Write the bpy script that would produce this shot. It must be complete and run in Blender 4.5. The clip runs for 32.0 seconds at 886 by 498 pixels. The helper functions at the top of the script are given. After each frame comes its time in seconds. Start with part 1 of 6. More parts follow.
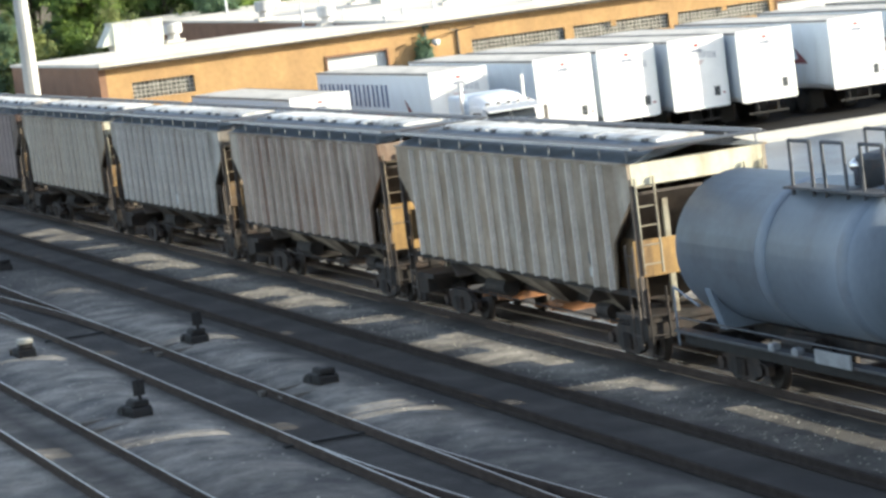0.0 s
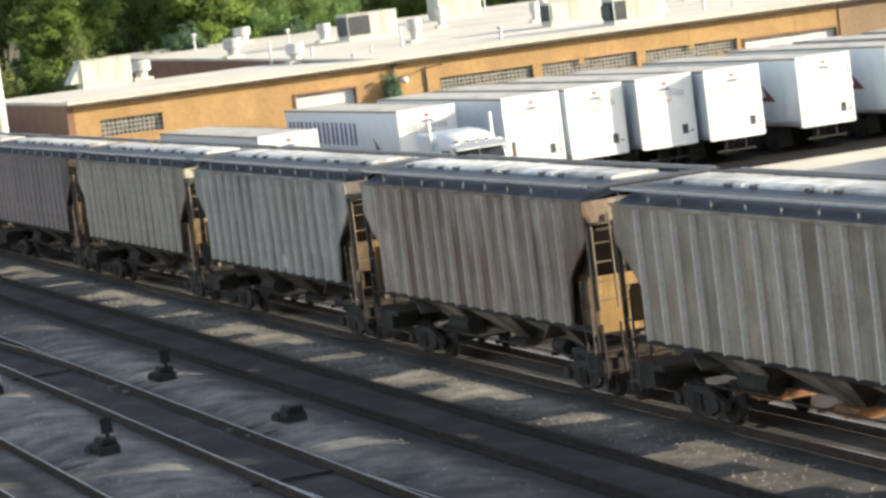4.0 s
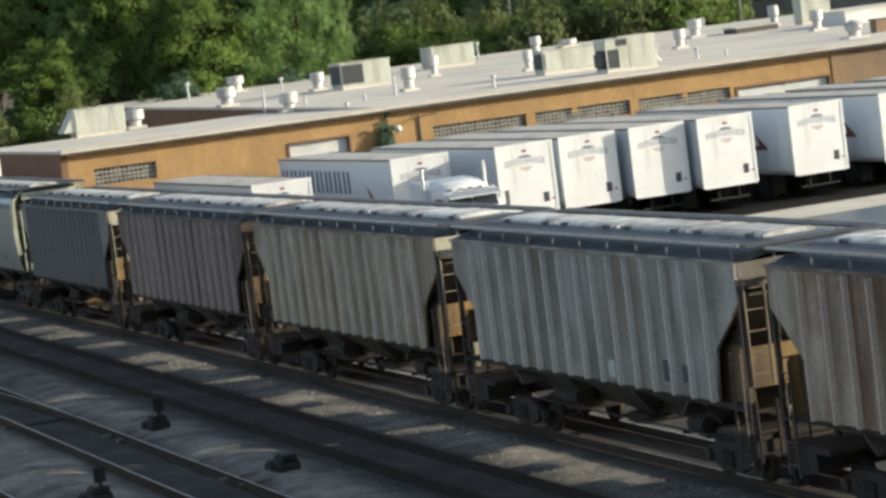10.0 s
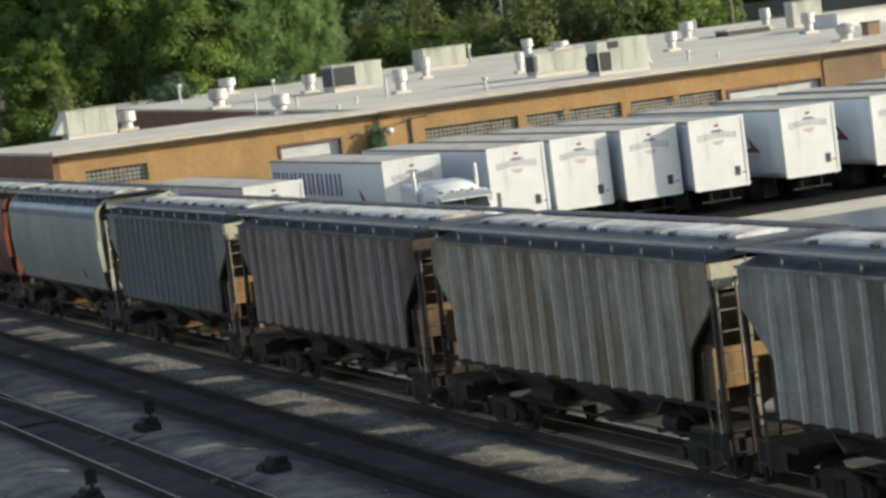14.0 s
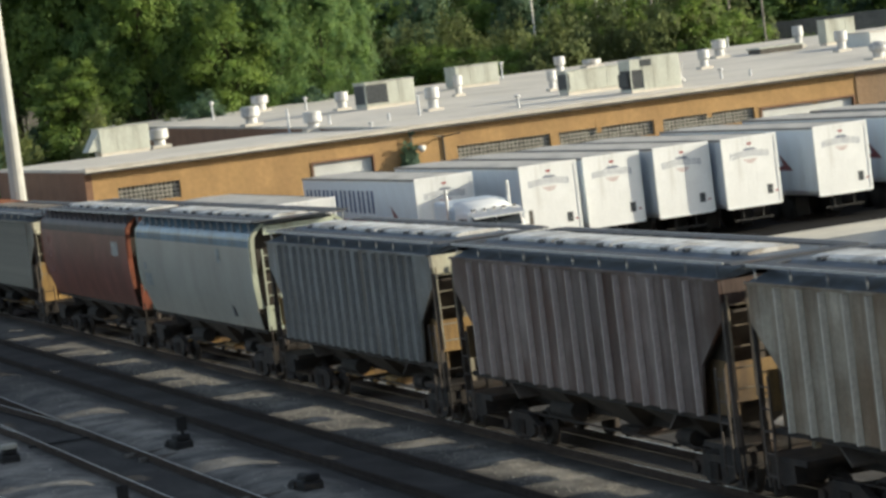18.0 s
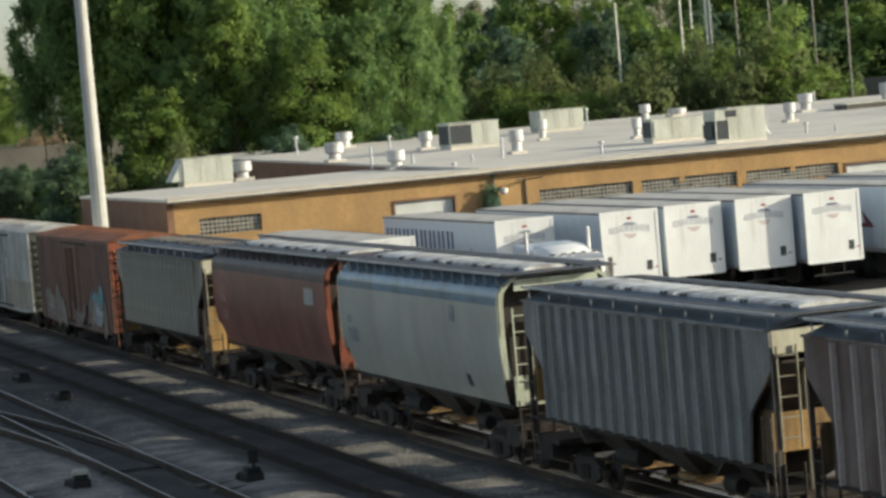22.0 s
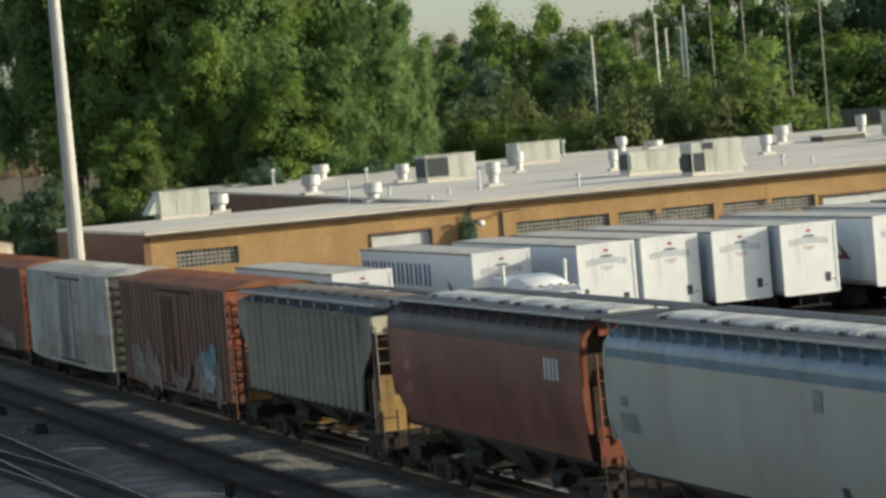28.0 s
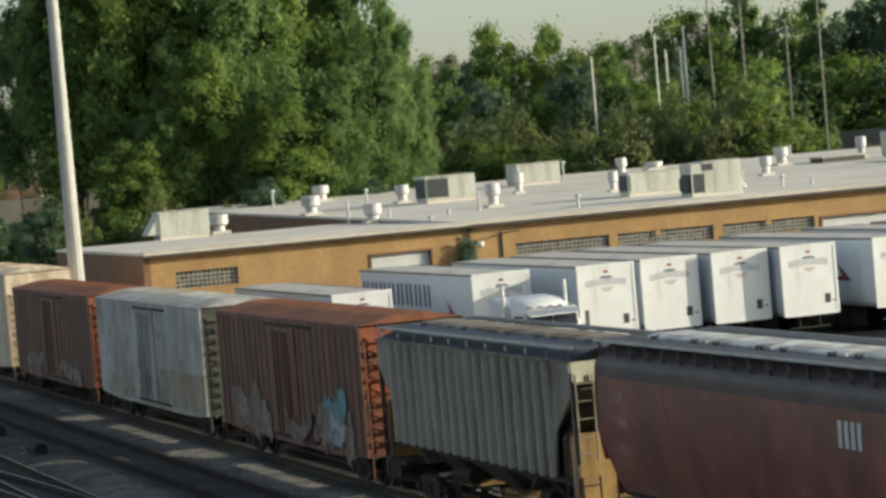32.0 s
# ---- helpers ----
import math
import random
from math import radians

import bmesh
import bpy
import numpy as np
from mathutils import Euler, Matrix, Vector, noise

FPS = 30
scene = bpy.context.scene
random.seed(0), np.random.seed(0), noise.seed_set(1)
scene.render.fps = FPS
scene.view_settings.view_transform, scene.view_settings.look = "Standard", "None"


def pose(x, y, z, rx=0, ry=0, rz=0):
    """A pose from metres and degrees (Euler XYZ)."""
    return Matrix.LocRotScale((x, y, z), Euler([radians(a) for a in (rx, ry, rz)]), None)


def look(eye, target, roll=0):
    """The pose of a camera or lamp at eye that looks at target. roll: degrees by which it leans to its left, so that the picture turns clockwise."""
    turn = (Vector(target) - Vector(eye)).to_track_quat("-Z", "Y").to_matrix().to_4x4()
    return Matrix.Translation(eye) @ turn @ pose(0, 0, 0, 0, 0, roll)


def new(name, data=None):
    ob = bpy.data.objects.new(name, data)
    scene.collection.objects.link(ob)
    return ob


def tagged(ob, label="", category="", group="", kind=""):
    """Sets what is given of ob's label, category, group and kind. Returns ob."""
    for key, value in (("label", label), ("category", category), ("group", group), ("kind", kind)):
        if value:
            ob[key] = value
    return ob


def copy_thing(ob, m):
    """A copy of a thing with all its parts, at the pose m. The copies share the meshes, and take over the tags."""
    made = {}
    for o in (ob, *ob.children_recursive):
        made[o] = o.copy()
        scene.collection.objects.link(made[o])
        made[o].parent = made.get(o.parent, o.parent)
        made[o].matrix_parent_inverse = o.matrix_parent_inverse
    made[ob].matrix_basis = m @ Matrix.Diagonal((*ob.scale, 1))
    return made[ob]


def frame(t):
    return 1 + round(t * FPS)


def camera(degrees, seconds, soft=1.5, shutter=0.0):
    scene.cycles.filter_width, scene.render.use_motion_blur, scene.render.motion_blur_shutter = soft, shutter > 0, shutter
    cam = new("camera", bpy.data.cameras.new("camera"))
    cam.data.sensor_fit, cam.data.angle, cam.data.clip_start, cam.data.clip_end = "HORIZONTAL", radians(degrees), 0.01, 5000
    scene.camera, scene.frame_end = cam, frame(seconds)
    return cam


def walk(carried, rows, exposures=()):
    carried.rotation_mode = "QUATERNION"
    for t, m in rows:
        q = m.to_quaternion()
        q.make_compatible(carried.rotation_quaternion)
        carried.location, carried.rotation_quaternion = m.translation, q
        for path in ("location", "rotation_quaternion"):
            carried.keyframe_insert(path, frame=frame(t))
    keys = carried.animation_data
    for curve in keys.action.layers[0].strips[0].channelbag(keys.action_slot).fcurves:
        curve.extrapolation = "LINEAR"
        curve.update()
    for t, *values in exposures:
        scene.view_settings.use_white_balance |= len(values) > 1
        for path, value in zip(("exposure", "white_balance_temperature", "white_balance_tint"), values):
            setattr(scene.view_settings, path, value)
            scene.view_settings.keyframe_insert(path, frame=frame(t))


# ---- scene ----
# World: x runs along the tracks (the train goes to +x), y across them, z up from the ballast.
EYE_Z = 9.64
RAIL_Z = 0.20
TRACKS = (11.44, 15.90, 20.20, 24.45)
TRAIN_Y = TRACKS[3]

# camera: seconds, yaw, pitch, roll
TURNS = (
    (0, 70.589, -6.092, 7.164), (0.5, 70.533, -6.036, 7.099), (1, 70.297, -5.955, 7.181),
    (1.5, 70.23, -5.816, 7.239), (2, 70.091, -5.801, 7.303), (2.5, 70.012, -5.749, 7.345),
    (3, 70.023, -5.638, 7.406), (3.5, 70.004, -5.523, 7.401), (4, 69.969, -5.428, 7.079),
    (4.5, 70.051, -5.286, 7.035), (6.5, 70.09, -4.867, 7.072), (7, 70.095, -4.827, 7.081),
    (7.5, 70.09, -4.812, 7.072), (8, 70.041, -4.757, 7.144), (8.5, 70.026, -4.718, 6.998),
    (9, 69.99, -4.646, 7.048), (9.5, 69.909, -4.576, 7.099), (10, 69.837, -4.496, 7.123),
    (10.5, 69.785, -4.445, 7.054), (11, 69.821, -4.395, 6.972), (11.5, 69.771, -4.37, 7.177),
    (12, 69.78, -4.375, 7.064), (12.5, 69.755, -4.455, 7), (13, 69.683, -4.444, 7.195),
    (13.5, 69.669, -4.413, 7.066), (14, 69.677, -4.473, 7.042), (14.5, 69.625, -4.499, 7.071),
    (16.5, 69.796, -4.248, 7.087), (17, 69.916, -4.354, 7.142), (17.5, 70.098, -4.273, 7.369),
    (18, 70.316, -4.052, 6.998), (18.5, 70.759, -3.671, 5.334), (19, 72.436, -3.478, 4.428),
    (19.5, 72.682, -3.24, 4.445), (20, 72.442, -3.074, 4.431), (20.5, 72.388, -2.984, 4.428),
    (21, 72.217, -2.979, 4.537), (21.5, 72.082, -2.991, 4.641), (22, 72.003, -3.061, 4.862),
    (22.5, 71.94, -2.993, 4.918), (23, 71.848, -2.922, 5.044), (23.5, 71.909, -2.809, 4.903),
    (24, 71.947, -2.611, 4.962), (24.5, 71.968, -2.431, 5.053), (25, 71.95, -2.327, 5.011),
    (25.5, 71.908, -2.302, 4.989), (27.5, 71.622, -2.446, 4.866), (28, 71.546, -2.465, 4.924),
    (28.5, 71.502, -2.46, 4.963), (29, 71.504, -2.512, 4.872), (29.5, 71.505, -2.538, 4.777),
    (30, 71.397, -2.468, 4.812), (30.5, 71.357, -2.263, 4.729), (31, 71.312, -2.19, 4.771),
    (31.5, 71.411, -2.114, 4.787), (32, 71.543, -2.055, 4.865),
)
cam = camera(17.21, 32.0, soft=3.0)
walk(cam, [(t, pose(0, 0, EYE_Z, 90 + p, r, y)) for t, y, p, r in TURNS],
     exposures=[(0, 1.34, 6160, 8), (4, 1.04, 6600, 9), (9, 0.43, 6310, 8), (14, 0.22, 6310, 7), (18, 0.25, 6350, 7), (19, 0.31, 6380, 7), (20.5, 0.29, 6380, 7), (22, 0.15, 6360, 6), (25, 0.09, 6360, 6), (32, 0.07, 6440, 5)])

# ---- light ----
SUN_ELEV, SUN_AZ = radians(14.5), radians(68.0)      # azimuth from +x towards +y
world = bpy.data.worlds.new("sky")
scene.world = world
world.use_nodes = True
wn = world.node_tree.nodes
sky = wn.new("ShaderNodeTexSky")
sky.sky_type, sky.sun_disc = "NISHITA", False
sky.sun_elevation, sky.sun_rotation = SUN_ELEV, radians(90) - SUN_AZ
sky.air_density, sky.dust_density, sky.ozone_density = 1.0, 0.95, 1.8
wn["Background"].inputs["Strength"].default_value = 0.15
haze = wn.new("ShaderNodeHueSaturation")
haze.inputs["Saturation"].default_value = 0.62
world.node_tree.links.new(sky.outputs["Color"], haze.inputs["Color"])
world.node_tree.links.new(haze.outputs["Color"], wn["Background"].inputs["Color"])
sun = new("sun", bpy.data.lights.new("sun", "SUN"))
sun.data.energy, sun.data.angle, sun.data.color = 5.0, radians(0.55), (1.0, 0.89, 0.68)
to_sun = Vector((math.cos(SUN_AZ) * math.cos(SUN_ELEV), math.sin(SUN_AZ) * math.cos(SUN_ELEV), math.sin(SUN_ELEV)))
sun.matrix_world = look(to_sun * 100, (0, 0, 0))


# ---- materials ----
def material(name, base, rough=0.6, metal=0.0, vary=0.12, scale=3.0, bump=0.0, bump_scale=40.0, stain=None, stain_amount=0.0,
             stain_scale=0.6, streak=False, island=0.0, spec=0.4, dirt=None, piece=0.0):
    """A surface with two scales of variation, an optional stain colour (streaks run down) and fine relief."""
    m = bpy.data.materials.new(name)
    m.use_nodes = True
    n, l = m.node_tree.nodes, m.node_tree.links
    b = n["Principled BSDF"]
    b.inputs["Roughness"].default_value, b.inputs["Metallic"].default_value = rough, metal
    b.inputs["Specular IOR Level"].default_value = spec
    co = n.new("ShaderNodeTexCoord")
    mp = n.new("ShaderNodeMapping")
    place_of = co.outputs["Object"]
    if piece:
        # every piece takes its own stretch of the stains and its own tone
        info = n.new("ShaderNodeObjectInfo")
        away = n.new("ShaderNodeMath")
        away.operation = "MULTIPLY"
        away.inputs[1].default_value = 40.0
        l.new(info.outputs["Random"], away.inputs[0])
        shift = n.new("ShaderNodeVectorMath")
        shift.operation = "ADD"
        l.new(co.outputs["Object"], shift.inputs[0])
        l.new(away.outputs["Value"], shift.inputs[1])
        place_of = shift.outputs["Vector"]
    l.new(place_of, mp.inputs["Vector"])
    t1 = n.new("ShaderNodeTexNoise")
    t1.inputs["Scale"].default_value, t1.inputs["Detail"].default_value = scale, 6.0
    l.new(mp.outputs["Vector"], t1.inputs["Vector"])
    ramp = n.new("ShaderNodeMapRange")
    ramp.inputs["From Min"].default_value, ramp.inputs["From Max"].default_value = 0.3, 0.7
    ramp.inputs["To Min"].default_value, ramp.inputs["To Max"].default_value = 1 - vary, 1 + vary
    l.new(t1.outputs["Fac"], ramp.inputs["Value"])
    t2 = n.new("ShaderNodeTexNoise")
    t2.inputs["Scale"].default_value, t2.inputs["Detail"].default_value = scale * 9, 3.0
    l.new(mp.outputs["Vector"], t2.inputs["Vector"])
    r2 = n.new("ShaderNodeMapRange")
    r2.inputs["From Min"].default_value, r2.inputs["From Max"].default_value = 0.3, 0.7
    r2.inputs["To Min"].default_value, r2.inputs["To Max"].default_value = 1 - vary * 0.6, 1 + vary * 0.6
    l.new(t2.outputs["Fac"], r2.inputs["Value"])
    mul = n.new("ShaderNodeMath")
    mul.operation = "MULTIPLY"
    l.new(ramp.outputs["Result"], mul.inputs[0])
    l.new(r2.outputs["Result"], mul.inputs[1])
    value = mul.outputs["Value"]
    if island:
        geo = n.new("ShaderNodeNewGeometry")
        r3 = n.new("ShaderNodeMapRange")
        r3.inputs["To Min"].default_value, r3.inputs["To Max"].default_value = 1 - island, 1 + island
        l.new(geo.outputs["Random Per Island"], r3.inputs["Value"])
        m3 = n.new("ShaderNodeMath")
        m3.operation = "MULTIPLY"
        l.new(value, m3.inputs[0])
        l.new(r3.outputs["Result"], m3.inputs[1])
        value = m3.outputs["Value"]
    if piece:
        tone = n.new("ShaderNodeMapRange")
        tone.inputs["To Min"].default_value, tone.inputs["To Max"].default_value = 1 - piece, 1 + piece
        l.new(info.outputs["Random"], tone.inputs["Value"])
        m4 = n.new("ShaderNodeMath")
        m4.operation = "MULTIPLY"
        l.new(value, m4.inputs[0])
        l.new(tone.outputs["Result"], m4.inputs[1])
        value = m4.outputs["Value"]
    shade = n.new("ShaderNodeVectorMath")
    shade.operation = "SCALE"
    l.new(value, shade.inputs["Scale"])
    color = None
    if stain is not None:
        mp2 = n.new("ShaderNodeMapping")
        l.new(place_of, mp2.inputs["Vector"])
        if streak:
            mp2.inputs["Scale"].default_value = (1.0, 1.0, 0.12)
        t3 = n.new("ShaderNodeTexNoise")
        t3.inputs["Scale"].default_value, t3.inputs["Detail"].default_value, t3.inputs["Roughness"].default_value = stain_scale, 8.0, 0.65
        l.new(mp2.outputs["Vector"], t3.inputs["Vector"])
        r4 = n.new("ShaderNodeMapRange")
        mid = 0.72 - 0.42 * stain_amount
        r4.inputs["From Min"].default_value, r4.inputs["From Max"].default_value = mid - 0.12, mid + 0.12
        l.new(t3.outputs["Fac"], r4.inputs["Value"])
        mix = n.new("ShaderNodeMix")
        mix.data_type = "RGBA"
        mix.inputs["A"].default_value, mix.inputs["B"].default_value = (*base, 1), (*stain, 1)
        l.new(r4.outputs["Result"], mix.inputs["Factor"])
        l.new(mix.outputs["Result"], shade.inputs[0])
        if dirt is not None:
            t5 = n.new("ShaderNodeTexNoise")
            t5.inputs["Scale"].default_value, t5.inputs["Detail"].default_value = 0.55, 7.0
            mp5 = n.new("ShaderNodeMapping")
            mp5.inputs["Scale"].default_value, mp5.inputs["Location"].default_value = (1.0, 1.0, 0.7), (7.3, 1.1, 4.0)
            l.new(place_of, mp5.inputs["Vector"])
            l.new(mp5.outputs["Vector"], t5.inputs["Vector"])
            r5 = n.new("ShaderNodeMapRange")
            r5.inputs["From Min"].default_value, r5.inputs["From Max"].default_value, r5.inputs["To Max"].default_value = 0.44, 0.66, 0.85
            l.new(t5.outputs["Fac"], r5.inputs["Value"])
            mix5 = n.new("ShaderNodeMix")
            mix5.data_type = "RGBA"
            mix5.inputs["B"].default_value = (*dirt, 1)
            l.new(mix.outputs["Result"], mix5.inputs["A"])
            l.new(r5.outputs["Result"], mix5.inputs["Factor"])
            # narrow run-down streaks
            t6 = n.new("ShaderNodeTexNoise")
            t6.inputs["Scale"].default_value, t6.inputs["Detail"].default_value, t6.inputs["Roughness"].default_value = 5.0, 4.0, 0.7
            mp6 = n.new("ShaderNodeMapping")
            mp6.inputs["Scale"].default_value = (1.0, 0.3, 0.07)
            l.new(place_of, mp6.inputs["Vector"])
            l.new(mp6.outputs["Vector"], t6.inputs["Vector"])
            r6 = n.new("ShaderNodeMapRange")
            r6.inputs["From Min"].default_value, r6.inputs["From Max"].default_value, r6.inputs["To Max"].default_value = 0.54, 0.72, 0.7
            l.new(t6.outputs["Fac"], r6.inputs["Value"])
            mix6 = n.new("ShaderNodeMix")
            mix6.data_type = "RGBA"
            mix6.inputs["B"].default_value = (dirt[0] * 0.75, dirt[1] * 0.6, dirt[2] * 0.5, 1)
            l.new(mix5.outputs["Result"], mix6.inputs["A"])
            l.new(r6.outputs["Result"], mix6.inputs["Factor"])
            l.new(mix6.outputs["Result"], shade.inputs[0])
    else:
        shade.inputs[0].default_value = base
    l.new(shade.outputs["Vector"], b.inputs["Base Color"])
    if bump:
        t4 = n.new("ShaderNodeTexNoise")
        t4.inputs["Scale"].default_value, t4.inputs["Detail"].default_value = bump_scale, 4.0
        l.new(co.outputs["Object"], t4.inputs["Vector"])
        bp = n.new("ShaderNodeBump")
        bp.inputs["Strength"].default_value, bp.inputs["Distance"].default_value = bump, 0.05
        l.new(t4.outputs["Fac"], bp.inputs["Height"])
        l.new(bp.outputs["Normal"], b.inputs["Normal"])
    return m


RUST = (0.13, 0.062, 0.035)
M_RAIL = material("worn_rail_steel", (0.55, 0.54, 0.52), 0.30, 0.9, 0.15, 2.0)
M_RAIL_RUST = material("rusty_rail_steel", (0.060, 0.045, 0.037), 0.92, 0.0, 0.25, 3.0, spec=0.15)
M_RAIL_SOOT = material("sooty_rusted_rail", (0.042, 0.034, 0.030), 0.95, 0.0, 0.25, 3.0, spec=0.1)
M_TIE_GREY = material("dusty_timber", (0.175, 0.158, 0.138), 0.95, 0, 0.22, 1.3, 0.9, 26)
M_STONE = material("ballast_stone", (0.345, 0.32, 0.27), 0.9, 0, 0.2, 2.0, island=0.45)
M_UNDER = material("grimy_steel", (0.032, 0.028, 0.026), 0.8, 0.1, 0.3, 3.0, 0.2, 25, (0.055, 0.036, 0.027), 0.35, 1.5)
# black iron; also carries the shade under the trailers and tank car
M_BLACK_IRON = material("black_and_shade_iron", (0.022, 0.021, 0.021), 0.8, 0.1, 0.2, 4.0)
M_WHEEL = material("wheel_steel", (0.034, 0.027, 0.023), 0.6, 0.4, 0.25, 6.0)
M_MARK_GROUND = material("pale_weathered_cover", (0.46, 0.44, 0.38), 0.7, 0, 0.15, 3.0)
M_BOARD = material("galvanised_grating", (0.46, 0.46, 0.46), 0.55, 0.5, 0.15, 4.0)
M_BRACKET = material("dull_bracket_steel", (0.24, 0.25, 0.265), 0.6, 0.2, 0.2, 4.0)
# hopper running boards: the hatch covers' shade is put into the dark base
M_GRATE = material("shaded_weathered_walkway", (0.075, 0.08, 0.09), 0.6, 0.2, 0.2, 3.0, 0.2, 40, RUST, 0.1, 1.5)
M_BAY = material("dusty_hopper_steel", (0.11, 0.09, 0.076), 0.75, 0, 0.25, 1.5, 0.1, 20, (0.05, 0.04, 0.035), 0.4, 1.0)
M_BAY_DULL = material("grimy_bay_side", (0.075, 0.064, 0.055), 0.8, 0, 0.25, 1.5, 0.1, 20, (0.05, 0.04, 0.035), 0.5, 0.9, True)
# slope sheets, bays and curved-car ends: recess shade put into dark steel
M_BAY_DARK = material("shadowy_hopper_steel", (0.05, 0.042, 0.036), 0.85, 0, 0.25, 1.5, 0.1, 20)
# bay sides: light bounced off the ground is put into the pale base
M_BAY_SIDE = material("bounce_lit_bay_side", (0.40, 0.34, 0.265), 0.75, 0, 0.25, 1.5, 0.1, 20, (0.085, 0.062, 0.047), 0.5, 0.9, True)
M_HATCH_TAN = material("tan_rusted_hatch", (0.27, 0.235, 0.18), 0.7, 0, 0.2, 2.0, 0.1, 20, RUST, 0.35, 1.2)
M_HATCH = material("weathered_hatch_cover", (0.70, 0.69, 0.66), 0.5, 0, 0.2, 2.0, 0.1, 20, (0.26, 0.22, 0.18), 0.36, 1.3, piece=0.18)
M_YELLOW = material("faded_yellow_paint", (0.41, 0.255, 0.09), 0.6, 0, 0.2, 2.0, 0.1, 30, (0.11, 0.07, 0.045), 0.42, 1.6, True)
# dull copy of the yellow: shade in narrow car gaps put in, plus stains
M_PLATE_DULL = material("shaded_stained_ochre_plate", (0.27, 0.175, 0.075), 0.7, 0, 0.2, 2.0, 0.1, 30, (0.08, 0.055, 0.04), 0.5, 1.4, True)
M_ORANGE = material("orange_primer", (0.36, 0.17, 0.075), 0.65, 0, 0.2, 3.0, 0, 30, RUST, 0.35, 2.0)
M_LADDER_PALE = material("grubby_cream_ladder", (0.36, 0.335, 0.26), 0.65, 0, 0.2, 3.0, 0, 20, (0.12, 0.09, 0.06), 0.45, 1.5)
M_LADDER = material("grubby_ladder_paint", (0.24, 0.195, 0.14), 0.65, 0, 0.2, 3.0, 0, 20, (0.09, 0.065, 0.045), 0.45, 1.5)
M_TRAILER = material("white_trailer_skin", (0.80, 0.80, 0.79), 0.38, 0, 0.05, 1.0, 0, 30, (0.55, 0.53, 0.49), 0.06, 1.1, True)
M_TRAILER_ROOF = material("trailer_roof_skin", (0.60, 0.56, 0.50), 0.55, 0, 0.1, 1.0, 0, 30, (0.33, 0.31, 0.28), 0.35, 0.8)
M_ALU = material("aluminium_trim", (0.62, 0.63, 0.64), 0.35, 0.7, 0.08, 4.0)
M_RAIL_DULL = material("dull_trailer_rail", (0.19, 0.185, 0.175), 0.6, 0.2, 0.15, 2.0)
# trailer and sleeper sides: blue skylight in the shade put into the white
M_SHEET_SIDE = material("skylit_side_sheet", (0.58, 0.64, 0.70), 0.4, 0, 0.06, 1.0, 0, 30, (0.46, 0.48, 0.50), 0.2, 0.9, True)
M_BLUE = material("navy_lettering", (0.03, 0.06, 0.16), 0.5)
M_GREYBLUE = material("faded_blue_lettering", (0.10, 0.125, 0.19), 0.5)
M_RED = material("red_decal", (0.30, 0.045, 0.045), 0.5)
M_ARROW = material("dark_red_arrow", (0.17, 0.04, 0.045), 0.5)
M_GREYRED = material("faded_red_decal", (0.56, 0.43, 0.41), 0.5)
M_TYRE = material("tyre_rubber", (0.014, 0.014, 0.014), 0.9)
M_BRICK = material("ochre_wall", (0.455, 0.28, 0.122), 0.85, 0, 0.14, 0.5, 0.25, 30, (0.36, 0.215, 0.10), 0.3, 0.35, True)
# walls turned from the sun: shade put into a darker brown than the ochre
M_BRICK_DARK = material("shade_brown_brick", (0.24, 0.135, 0.085), 0.9, 0, 0.14, 1.0, 0.3, 30)
M_ROOF = material("pale_roof_coating", (0.70, 0.645, 0.565), 0.8, 0, 0.10, 0.25, 0.1, 12, (0.60, 0.55, 0.47), 0.32, 0.16)
M_FASCIA = material("grey_roof_edge", (0.10, 0.09, 0.078), 0.7, 0.1, 0.15, 0.8)
M_GLASSBLOCK = material("grimy_glass_block", (0.12, 0.115, 0.10), 0.35, 0, 0.4, 3.0, piece=0.6)
M_MORTAR = material("pale_mortar", (0.58, 0.54, 0.46), 0.9, 0, 0.15, 2.0)
M_BRICK_BROWN = material("weathered_brown_wall", (0.31, 0.205, 0.125), 0.9, 0, 0.16, 0.6, 0.25, 30, (0.22, 0.16, 0.11), 0.4, 0.4, True)
M_DOOR = material("white_roller_door", (0.70, 0.70, 0.67), 0.5, 0, 0.08, 1.0)
M_AC = material("painted_air_unit", (0.53, 0.54, 0.47), 0.6, 0, 0.10, 0.8, 0, 20, (0.27, 0.25, 0.20), 0.25, 1.0, True)
M_GALV = material("galvanised_vent", (0.62, 0.62, 0.62), 0.5, 0.15, 0.14, 3.0, 0, 20, (0.34, 0.31, 0.27), 0.25, 2.0, True)
M_LOUVRE = material("dark_coil", (0.06, 0.065, 0.07), 0.6, 0.3, 0.2, 6.0)
M_POLE = material("galvanised_mast", (0.46, 0.45, 0.42), 0.5, 0.1, 0.10, 1.0)
M_WOOD_POLE = material("weathered_pole_wood", (0.29, 0.265, 0.23), 0.9, 0, 0.2, 2.0)
M_PALE_POLE = material("pale_metal_pole", (0.75, 0.72, 0.65), 0.5, 0.2, 0.1, 1.0)
M_CABLE = material("black_cable", (0.03, 0.03, 0.03), 0.7)
M_BARK = material("bark", (0.10, 0.075, 0.055), 0.95, 0, 0.3, 3.0, 0.5, 15)
M_CONCRETE = material("pale_concrete", (0.66, 0.61, 0.51), 0.85, 0, 0.10, 0.6, 0.1, 20, (0.48, 0.44, 0.37), 0.12, 0.25)
# the drive's sky reflection is put into its bluish base
M_ASPHALT = material("sky_tinted_worn_asphalt", (0.13, 0.155, 0.185), 0.34, 0, 0.18, 0.7, 0.2, 40, (0.06, 0.06, 0.062), 0.35, 0.12)
